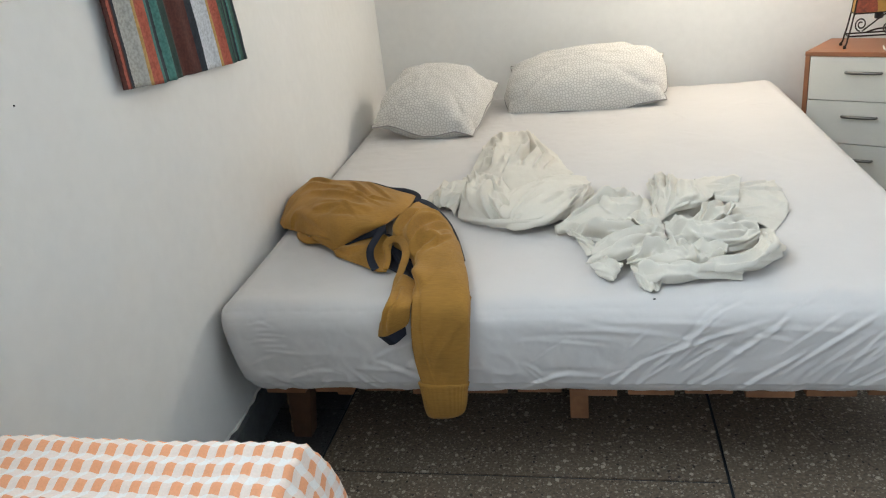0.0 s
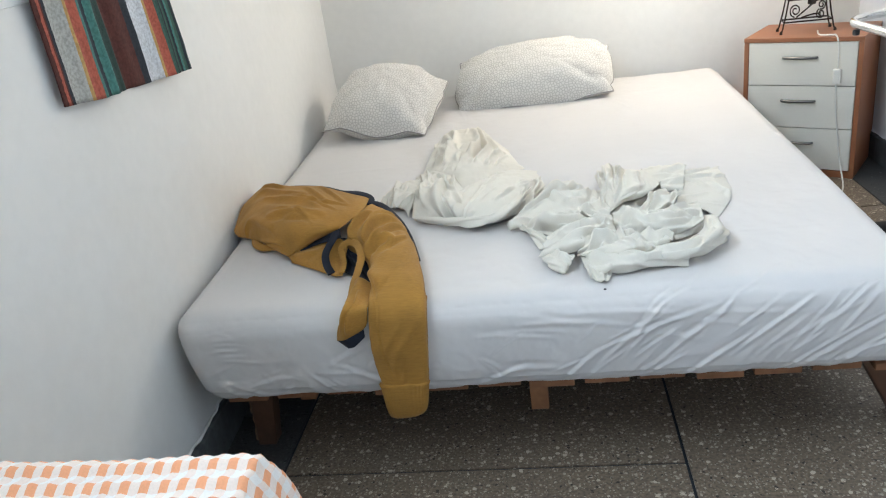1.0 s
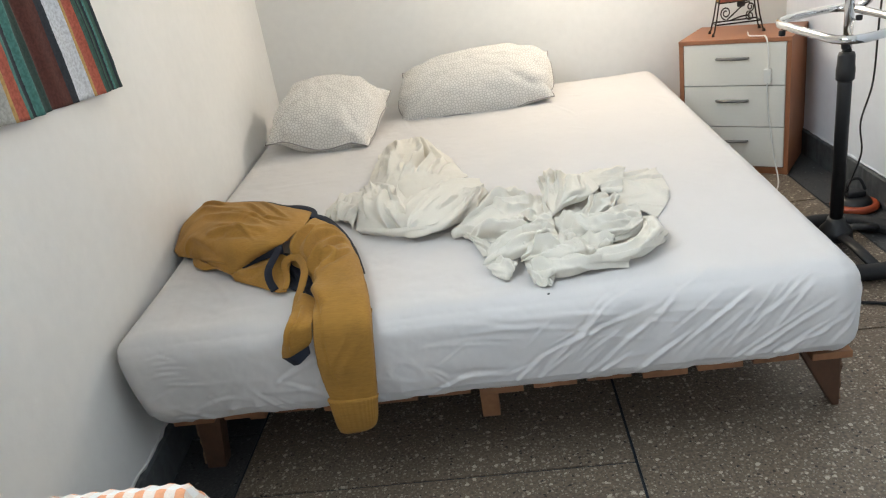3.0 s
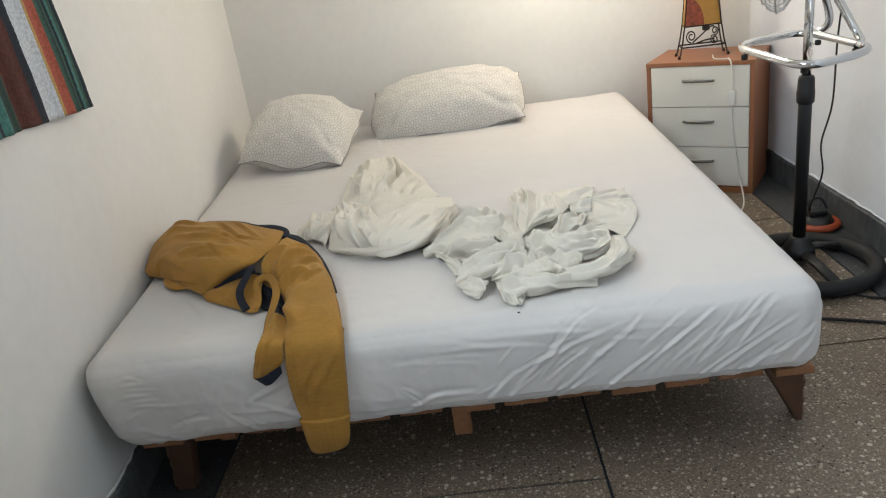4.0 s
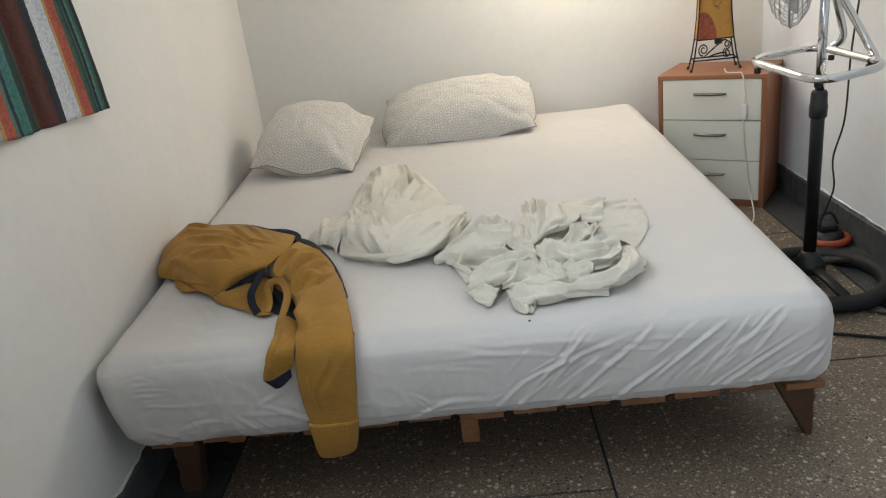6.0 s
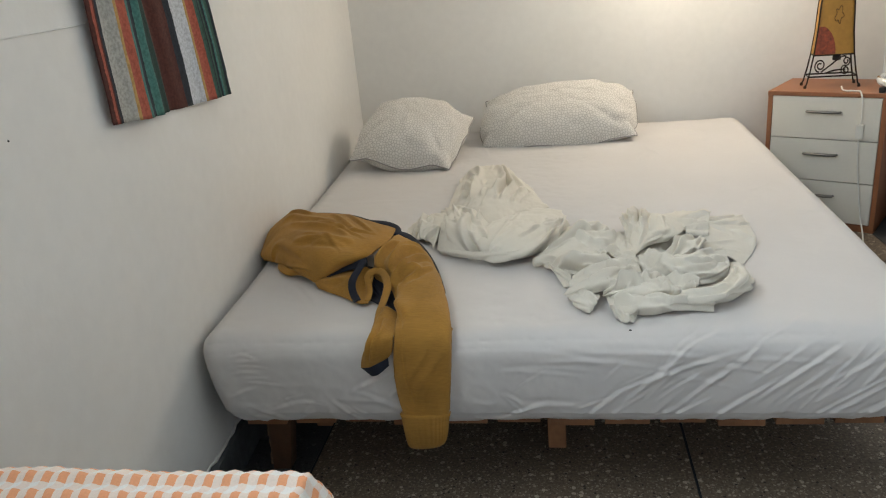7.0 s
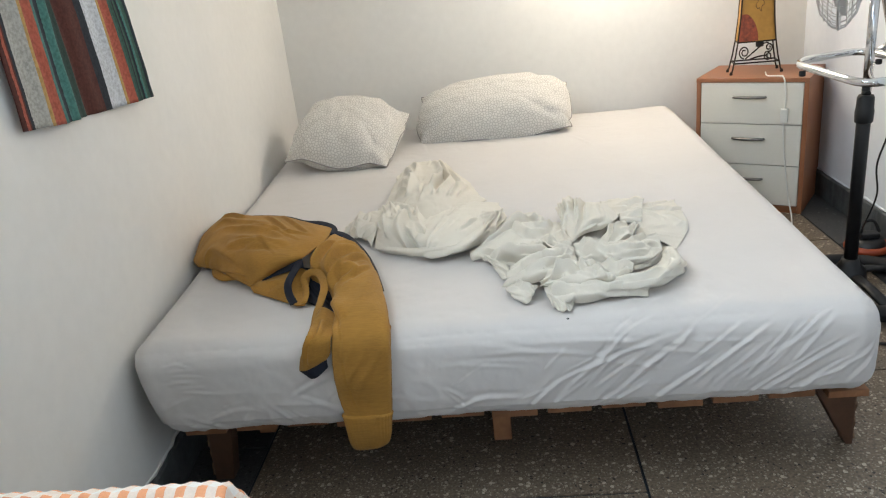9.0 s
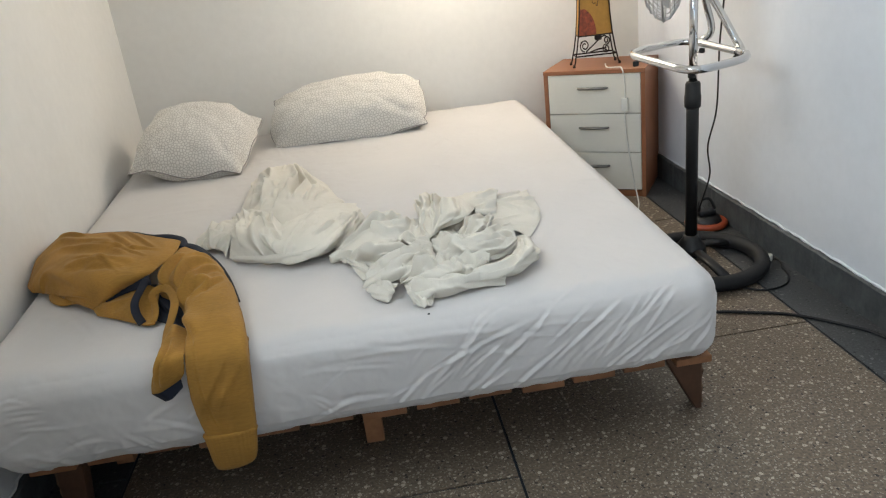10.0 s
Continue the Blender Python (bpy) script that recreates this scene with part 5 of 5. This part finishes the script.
for k in range(3):
    z0 = 0.030 + k * DH
    dr = part("drawer", box(-NS_W + T + 0.002, -T - 0.002, 0.001, 0.32 * NS_D, z0 + 0.0018, z0 + DH - 0.0018, 0.0015), DRAWER, ns, "cream laminate drawer front")
    cx, cz = -NS_W / 2 - 0.002, z0 + DH * 0.66
    bow = smooth_path([(cx - 0.062, -0.001, cz), (cx - 0.056, -0.016, cz), (cx, -0.024, cz + 0.001), (cx + 0.056, -0.016, cz), (cx + 0.062, -0.001, cz)], 8)
    part("handle", tube(bow, [0.0045 + 0.0035 * math.sin(math.pi * i / (len(bow) - 1)) for i in range(len(bow))], 10, False, 0.8, (0, 0, 1)), PEWTER, dr, "bowed pewter handle", True)

# ---- table lamp on the nightstand ----
lamp = empty("table_lamp", ns_m @ pose(-NS_W + 0.198, 0.150, NS_H, 0, 0, 24) @ Matrix.Diagonal((0.90, 0.90, 1.10, 1)), "Moroccan-style iron table lamp with an ochre hide shade, unlit", "table lamp")
LW, LD = 0.105, 0.05


def lamp_half(z):
    """Half width of the shade and legs at a height."""
    return float(np.interp(z, (0, 0.03, 0.06, 0.12, 0.20, 0.30, 0.40, 0.47), (0.108, 0.102, 0.094, 0.083, 0.074, 0.068, 0.055, 0.045)))


for sx in (-1, 1):
    for sy in (-1, 1):
        pts = [Vector((sx * (lamp_half(z) + (0.004 if z == 0 else 0)), sy * LD * (lamp_half(z) / 0.108), z + 0.004)) for z in (0, 0.015, 0.03, 0.06, 0.09, 0.12, 0.16, 0.20, 0.25, 0.30, 0.35, 0.40, 0.47)]
        part("leg_rod", tube(smooth_path(pts, 3), 0.0034, 8), IRON, lamp, "wrought iron rod", True)
        part("foot", lathe([(0.006, 0.0), (0.0075, 0.004), (0.004, 0.012)], 10, pose(sx * 0.112, sy * LD, 0)), IRON, lamp, "", True)
for z in (0.042, 0.12):
    w, d = lamp_half(z), LD * lamp_half(z) / 0.108
    part("cross_bar", tube([Vector(p) for p in ((-w, -d, z), (w, -d, z), (w, d, z), (-w, d, z))], 0.003, 8, True), IRON, lamp)


def scroll(cx, cz, r, turns, start, flip):
    return [Vector((cx + flip * (r * (1 - 0.72 * k / 40)) * math.cos(start + turns * 2 * math.pi * k / 40), -0.046, cz + (r * (1 - 0.72 * k / 40)) * math.sin(start + turns * 2 * math.pi * k / 40))) for k in range(41)]


part("scroll", tube(scroll(-0.055, 0.083, 0.024, 1.6, -1.5, -1), 0.0028, 7), IRON, lamp, "iron scroll", True)
part("scroll", tube(scroll(0.052, 0.096, 0.017, 1.5, -2.0, 1), 0.0028, 7), IRON, lamp, "iron scroll", True)
part("scroll", tube(scroll(0.050, 0.064, 0.018, 1.5, 2.0, 1), 0.0028, 7), IRON, lamp, "iron scroll", True)
part("stem", tube(smooth_path([(-0.05, -0.046, 0.058), (-0.01, -0.046, 0.085), (0.03, -0.046, 0.112), (0.05, -0.046, 0.113)], 6), 0.003, 7), IRON, lamp, "", True)
part("stem", tube(smooth_path([(-0.03, -0.046, 0.055), (0.01, -0.046, 0.064), (0.05, -0.046, 0.066)], 6), 0.003, 7), IRON, lamp, "", True)
part("bulb_holder", lathe([(0.016, 0.096), (0.018, 0.10), (0.018, 0.128), (0.012, 0.132)], 16, pose(0.02, 0, 0)), BLACK, lamp, "", True)


def shade():
    zs = np.linspace(0.122, 0.47, 40)
    verts, faces = [], []
    k = 32
    for z in zs:
        w = lamp_half(z)
        d = LD * w / 0.108
        for j in range(k):
            side, f = divmod(j / k * 4, 1)
            c = [(-w, -d), (w, -d), (w, d), (-w, d)]
            a, b = c[int(side)], c[(int(side) + 1) % 4]
            bul = 1 + 0.05 * math.sin(math.pi * f)
            verts.append(((a[0] + (b[0] - a[0]) * f) * 1.0, (a[1] + (b[1] - a[1]) * f) * bul, z))
    for i in range(len(zs) - 1):
        for j in range(k):
            faces.append((i * k + j, i * k + (j + 1) % k, (i + 1) * k + (j + 1) % k, (i + 1) * k + j))
    return raw("shade", verts, faces, HIDE, lamp, "ochre parchment hide shade")


sh = shade()


def patch():
    """The red-dyed corner of the hide, a little proud of the shade."""
    verts, faces = [], []
    n = 16
    for i in range(n):
        z = 0.123 + 0.10 * i / (n - 1)
        w = lamp_half(z)
        d = LD * w / 0.108
        reach = 0.085 * math.sqrt(max(0.0, 1 - ((z - 0.123) / 0.105) ** 1.6))
        for j in range(n):
            x = -w + (reach + 0.002) * j / (n - 1)
            f = (x + w) / (2 * w)
            verts.append((x, -d * (1 + 0.05 * math.sin(math.pi * f)) - 0.0012, z))
    return raw("red_patch", verts, grid_faces(n, n).tolist(), HIDE_RED, sh, "red-dyed dotted corner of the hide")


patch()
motif = [Vector((0.008 + 0.015 * math.cos(a) * (1 + 0.3 * math.cos(5 * a + 1)), -LD * 0.72 * 1.06 - 0.001, 0.262 + 0.026 * math.sin(a) * (1 + 0.3 * math.cos(5 * a)))) for a in np.linspace(0, 2 * math.pi, 40)[:-1]]
part("drawn_motif", tube(motif, 0.0011, 5, True), IRON, sh, "thin brown drawn leaf outline")

# white flex of the lamp, over the cabinet's edge and down its front
ox, oy = -0.195, 0.12
flex = [(ox, oy, NS_H + 0.004), (ox + 0.03, 0.03, NS_H + 0.004), (ox + 0.075, 0.022, NS_H + 0.004), (ox + 0.095, 0.004, NS_H + 0.004), (ox + 0.108, -0.010, NS_H - 0.03), (ox + 0.112, -0.012, 0.47), (ox + 0.108, -0.012, 0.42),
        (ox + 0.113, -0.010, 0.30), (ox + 0.128, -0.010, 0.18), (ox + 0.145, -0.02, 0.08), (ox + 0.172, -0.07, 0.012), (ox + 0.19, -0.16, 0.004), (ox + 0.20, -0.30, 0.004), (ox + 0.24, -0.40, 0.004)]
cord = empty("lamp_flex", ns_m, "white lamp flex with an inline switch, over the drawers", "cable")
part("cord", tube(smooth_path(flex, 8), 0.0032, 8), WHITE_PLASTIC, cord, "", True)
part("inline_switch", box(ox + 0.096, ox + 0.124, -0.022, -0.003, 0.395, 0.452, 0.004), WHITE_PLASTIC, cord, "cream rocker switch")

# ---- wall lamp above the bed ----
sconce = empty("wall_lamp", pose(1.52, BACK, 1.36), "small lit wall lamp above the bed head", "wall lamp")
part("backplate", box(-0.04, 0.04, -0.015, -0.001, -0.05, 0.05, 0.004), WHITE_PLASTIC, sconce)
part("arm", tube(smooth_path([(0, -0.015, 0), (0, -0.07, 0.01), (0, -0.12, -0.02)], 6), 0.006, 8), CHROME, sconce, "", True)
part("shade", lathe([(0.012, 0.02), (0.03, 0.015), (0.06, -0.03), (0.058, -0.03), (0.028, 0.012), (0.010, 0.016)], 24, pose(0, -0.13, -0.05)), WHITE_PLASTIC, sconce, "", True)

# ---- pedestal fan ----
FX, FY = 1.993, 0.942
fan = empty("pedestal_fan", pose(FX, FY, 0), "black and chrome pedestal fan with a round tube base", "fan")
ring = [Vector((0.205 * math.cos(a), 0.205 * math.sin(a) - 0.065, 0.028)) for a in np.linspace(0, 2 * math.pi, 49)[:-1]]
part("base_ring", tube(ring, 0.026, 14, True), RUBBER, fan, "thick black ring foot", True)
for an in (35, 155, 275):
    c, s = math.cos(radians(an)), math.sin(radians(an))
    part("base_spoke", tube([Vector((0.02 * c, 0.02 * s, 0.05)), Vector((0.10 * c, 0.10 * s - 0.03, 0.045)), Vector((0.185 * c, 0.185 * s - 0.065, 0.03))], 0.02, 10, False, 0.5, (0, 0, 1)), BLACK, fan, "", True)
part("base_hub", lathe([(0.055, 0.03), (0.05, 0.06), (0.03, 0.085), (0.026, 0.10)], 24), BLACK, fan, "", True)
part("lower_pole", lathe([(0.0205, 0.09), (0.0205, 0.565), (0.0195, 0.57)], 20), BLACK, fan, "matt black lower pole", True)
part("collar", lathe([(0.021, 0.552), (0.0265, 0.558), (0.0275, 0.59), (0.0255, 0.60), (0.0245, 0.632), (0.021, 0.64), (0.014, 0.641)], 20), BLACK, fan, "black clamp collar", True)
part("upper_pole", lathe([(0.0135, 0.635), (0.0135, 1.02)], 18), CHROME, fan, "chrome upper pole", True)
part("pole_clamp", lathe([(0.016, 0.925), (0.024, 0.93), (0.024, 0.965), (0.016, 0.97)], 18), BLACK, fan, "", True)


def rounded_loop(corners, r, n=7):
    out = []
    k = len(corners)
    for i in range(k):
        p = Vector(corners[i])
        a = (Vector(corners[i - 1]) - p).normalized()
        b = (Vector(corners[(i + 1) % k]) - p).normalized()
        for j in range(n):
            t = j / (n - 1)
            out.append(p + a * r * (1 - t) ** 2 + b * r * t ** 2)
    return out


LOOP = [(-0.18, 0.135, 0.738), (-0.145, -0.315, 0.732), (0.112, -0.19, 0.732), (0.09, 0.245, 0.738)]
loop = part("tube_loop", tube(rounded_loop(LOOP, 0.10), 0.0120, 14, True), CHROME, fan, "bent chrome tube loop", True)
for px, py in ((-0.17, 0.06), (0.095, 0.14), (0.105, -0.08), (-0.12, -0.25)):
    part("rubber_pad", lathe([(0.008, 0.704), (0.010, 0.706), (0.010, 0.718), (0.008, 0.72)], 12, pose(px, py, 0)), RUBBER, loop, "black rubber pad", True)
part("brace_tube", tube(smooth_path([(0.09, 0.19, 0.739), (0.115, 0.17, 0.744), (0.128, 0.14, 0.778), (0.10, 0.12, 0.86), (0.05, 0.05, 0.93), (0.02, 0.0, 0.95)], 8), 0.012, 12), CHROME, fan, "bent chrome brace", True)
part("brace_tube", tube(smooth_path([(0.10, -0.10, 0.73), (0.125, -0.07, 0.737), (0.125, -0.03, 0.765), (0.09, -0.01, 0.84), (0.05, 0.0, 0.91), (0.02, 0.0, 0.95)], 8), 0.012, 12), CHROME, fan, "bent chrome brace", True)
part("cross_stay", tube(smooth_path([(0.012, 0.0, 0.733), (-0.06, -0.14, 0.732), (-0.12, -0.295, 0.732)], 4), 0.006, 8), CHROME, fan, "", True)
# the head: a cage of wire rings and ribs, its axis level
CAGE = pose(-0.085, 0.03, 1.052, 0, -90, -25)
head = part("motor", lathe([(0.03, -0.11), (0.05, -0.10), (0.055, -0.03), (0.03, -0.02)], 20, CAGE), BLACK, fan, "", True)
part("neck", tube([Vector((0, 0, 1.01)), Vector((-0.02, 0.008, 1.05)), Vector((-0.04, 0.015, 1.07))], 0.014, 10), BLACK, fan, "", True)
cage_bm = bmesh.new()


def merge(dst, src):
    me = bpy.data.meshes.new("tmp")
    src.to_mesh(me)
    src.free()
    dst.from_mesh(me)
    bpy.data.meshes.remove(me)


CPROF = [(0.04, 0.075), (0.10, 0.07), (0.165, 0.052), (0.205, 0.018), (0.212, 0.0), (0.205, -0.018), (0.165, -0.045), (0.10, -0.06), (0.05, -0.065)]
for k in range(36):
    a = 2 * math.pi * k / 36
    merge(cage_bm, tube([CAGE @ Vector((r * math.cos(a), r * math.sin(a), z)) for r, z in CPROF], 0.0013 if k % 6 else 0.003, 5))
part("cage_ribs", cage_bm, WIRE, fan, "silver wire guard ribs", True)
for r, z, t in ((0.212, 0.0, 0.004), (0.20, 0.026, 0.0016), (0.185, 0.040, 0.0016), (0.165, 0.052, 0.0016), (0.14, 0.06, 0.0016), (0.10, 0.07, 0.0016), (0.20, -0.022, 0.0016), (0.185, -0.034, 0.0016), (0.165, -0.045, 0.0016), (0.14, -0.052, 0.0016), (0.10, -0.06, 0.0016)):
    part("cage_ring", tube([CAGE @ Vector((r * math.cos(a), r * math.sin(a), z)) for a in np.linspace(0, 2 * math.pi, 49)[:-1]], t, 6, True), WIRE, fan, "silver wire guard ring", True)
for k in range(4):
    a0 = k * math.pi / 2 + 0.5
    bl = [CAGE @ Vector((r * math.cos(a0 + w * 0.45), r * math.sin(a0 + w * 0.45), 0.02 * w)) for r in np.linspace(0.03, 0.175, 6) for w in np.linspace(-1, 1, 5)]
    raw("blade", bl, grid_faces(6, 5).tolist(), WIRE, head, "pale fan blade")

# cords and clutter on the floor
kit = empty("fan_cord", pose(0, 0, 0), "thin black power cord hanging behind the fan", "cable")
part("cord", tube(smooth_path([(2.12, 1.0, 1.2), (2.145, 1.04, 0.95), (2.15, 1.08, 0.72), (2.155, 1.10, 0.50), (2.135, 1.12, 0.36), (2.15, 1.13, 0.25), (2.14, 1.16, 0.15), (2.15, 1.22, 0.075)], 8), 0.0032, 8), BLACK, kit, "", True)
reel = empty("cable_reel", pose(2.185, 1.225, 0), "orange plastic cable reel with black sockets, on the floor", "cable reel")
part("flange", tube([Vector((0.068 * math.cos(a), 0.068 * math.sin(a), 0.016)) for a in np.linspace(0, 2 * math.pi, 41)[:-1]], 0.014, 10, True), ORANGE, reel, "orange rim", True)
part("drum", lathe([(0.062, 0.002), (0.06, 0.025), (0.05, 0.045), (0.03, 0.05)], 28), BLACK, reel, "", True)
part("socket_block", box(-0.035, 0.03, -0.022, 0.022, 0.0502, 0.07, 0.005), BLACK, reel)
part("grip", tube(smooth_path([(-0.03, 0.0, 0.07), (-0.02, 0.01, 0.105), (0.015, 0.01, 0.11), (0.035, 0.0, 0.07)], 6), 0.006, 8), BLACK, reel, "", True)
cab = empty("floor_cable", pose(0, 0, 0), "long black cable lying across the floor", "cable")
part("cord", tube(smooth_path([(1.55, 0.62, 0.005), (1.75, 0.575, 0.005), (1.886, 0.546, 0.005), (2.0, 0.50, 0.005), (2.09, 0.452, 0.005), (2.18, 0.36, 0.005), (2.245, 0.25, 0.005), (2.262, 0.0, 0.005), (2.262, -0.6, 0.005)], 8), 0.0048, 8), RUBBER, cab, "", True)
cab2 = empty("plug_cable", pose(0, 0, 0), "black cable with a cream plug, curled on the floor", "cable")
part("cord", tube(smooth_path([(1.95, 0.86, 0.006), (2.0, 0.73, 0.005), (2.06, 0.655, 0.005), (2.11, 0.628, 0.005), (2.18, 0.645, 0.005), (2.222, 0.70, 0.005), (2.235, 0.76, 0.005), (2.25, 0.80, 0.008), (2.245, 0.825, 0.012)], 8), 0.0036, 8), BLACK, cab2, "", True)
plug = part("plug", box(-0.012, 0.012, -0.02, 0.022, 0.0, 0.022, 0.005), WHITE_PLASTIC, cab2, "cream mains plug")
plug.matrix_local = pose(2.225, 0.845, 0.001, 0, 0, 62)
for s in (-0.006, 0.006):
    pin = part("pin", lathe([(0.002, 0), (0.002, 0.017)], 8, pose(s, 0.0225, 0.011, -90, 0, 0)), CHROME, plug)

# ---- table with a gingham cloth ----
TX1, TY1, TZ = 0.616, -0.897, 0.752
table = empty("table", pose(0, 0, 0), "plain wooden table under a checked cloth, against the wall", "table")
part("tabletop", box(0.105, TX1, -1.85, TY1, TZ - 0.034, TZ - 0.010, 0.004), TABLE_WOOD, table)
for lx, ly in ((0.12, -1.83), (0.12, TY1 - 0.07), (TX1 - 0.07, -1.83), (TX1 - 0.07, TY1 - 0.07)):
    part("leg", box(lx, lx + 0.05, ly, ly + 0.05, 0, TZ - 0.0345, 0.003), TABLE_WOOD, table)


def tablecloth():
    """Flat on the table, turned down over its two free edges with a soft corner."""
    step, drop, R = 0.0045, 0.24, 0.008
    A = np.arange(0.10, TX1 + drop, step)
    B = np.arange(-1.80, TY1 + drop, step)
    a, b = np.meshgrid(A, B, indexing="ij")
    over_x, over_y = np.maximum(a - TX1, 0), np.maximum(b - TY1, 0)
    d = np.hypot(over_x, over_y)
    ang = np.arctan2(over_y, np.maximum(over_x, 1e-9))
    q = np.minimum(d / R, math.pi / 2)
    past = np.maximum(d - R * math.pi / 2, 0)
    flare = np.clip(over_x / (d + 1e-9), 0, 1) * 0.016 * (1 - np.exp(-past / 0.03))
    out = R * np.sin(q) + past * 0.10 + flare
    down = R * (1 - np.cos(q)) + np.maximum(past * 0.97 - 0.55 * flare, 0)
    both = np.clip(np.minimum(over_x, over_y) / 0.05, 0, 1)
    out = out + both * 0.025 * np.cos(4 * ang) * np.clip(d / 0.1, 0, 1)
    x = np.minimum(a, TX1) + out * np.cos(ang) * (d > 0)
    y = np.minimum(b, TY1) + out * np.sin(ang) * (d > 0)
    fold = np.clip(d / 0.12, 0, 1)
    x += fold * 0.010 * np.sin(b * 24) * (over_x > 0)
    y += fold * 0.008 * np.sin(a * 21) * (over_y > 0)
    z = TZ - down + 0.0022 * np.sin(2 * math.pi * b / 0.024) + 0.0012 * np.sin(2 * math.pi * a / 0.018 + 2 * fbm(a, b, 9, 70)) + 0.0035 * fbm(a, b, 14, 71) + 0.002 * fbm(a, b, 55, 75)
    uv = np.stack([a + 0.3, b + 3.0], -1).reshape(-1, 2)
    nu, nv = a.shape
    P = np.stack([x, y, z], -1).reshape(-1, 3)
    ob = raw("tablecloth", P.tolist(), grid_faces(nu, nv).tolist(), GINGHAM, None, "", True, uv)
    return tagged(ob, "orange and white gingham cotton tablecloth, draped over the table corner", "tablecloth")


tablecloth()

# ---- striped wall cloth ----


def wall_cloth():
    nu, nv = 150, 90
    u, v = np.meshgrid(np.linspace(0, 1, nu), np.linspace(0, 1, nv), indexing="ij")
    zb = 0.950 - 0.030 * u - 0.006 * np.sin(math.pi * np.clip(u, 0, 1))
    z = zb + (1.75 - zb) * v
    y = -0.136 + (0.556 - 0.12 * v) * u - 0.01 * v + 0.006 * np.sin(20 * u)
    crest = lambda at, w, a: a * np.exp(-((u - at + 0.02 * v) / w) ** 2)
    crease = crest(0.20, 0.13, 0.018) + crest(0.33, 0.02, 0.008) + crest(0.98, 0.22, 0.022) - crest(0.50, 0.07, 0.014) + 0.0022 * np.sin(u * 150) * np.clip((u - 0.84) / 0.03, 0, 1) + 0.002 * np.sin(u * 60)
    x = left_x(y) + 0.017 + crease + 0.004 * fbm(u * 3, v * 3, 2, 81)
    P = np.stack([x, y, z], -1)
    hang = empty("wall_hanging", pose(left_x(0.1), 0.1, 1.0), "striped woven cloth in green, rust and grey, hung on the wall", "wall hanging")
    ob = cloth_object("cloth", P - np.array([left_x(0.1), 0.1, 1.0]), STRIPES, hang, "", 0.003, 0)
    part("rod", tube([Vector((0.03, -0.25, 0.755)), Vector((0.03, 0.06, 0.755)), Vector((0.02, 0.36, 0.755))], 0.009, 10), PINE, hang, "wooden rod", True)
    return hang


wall_cloth()
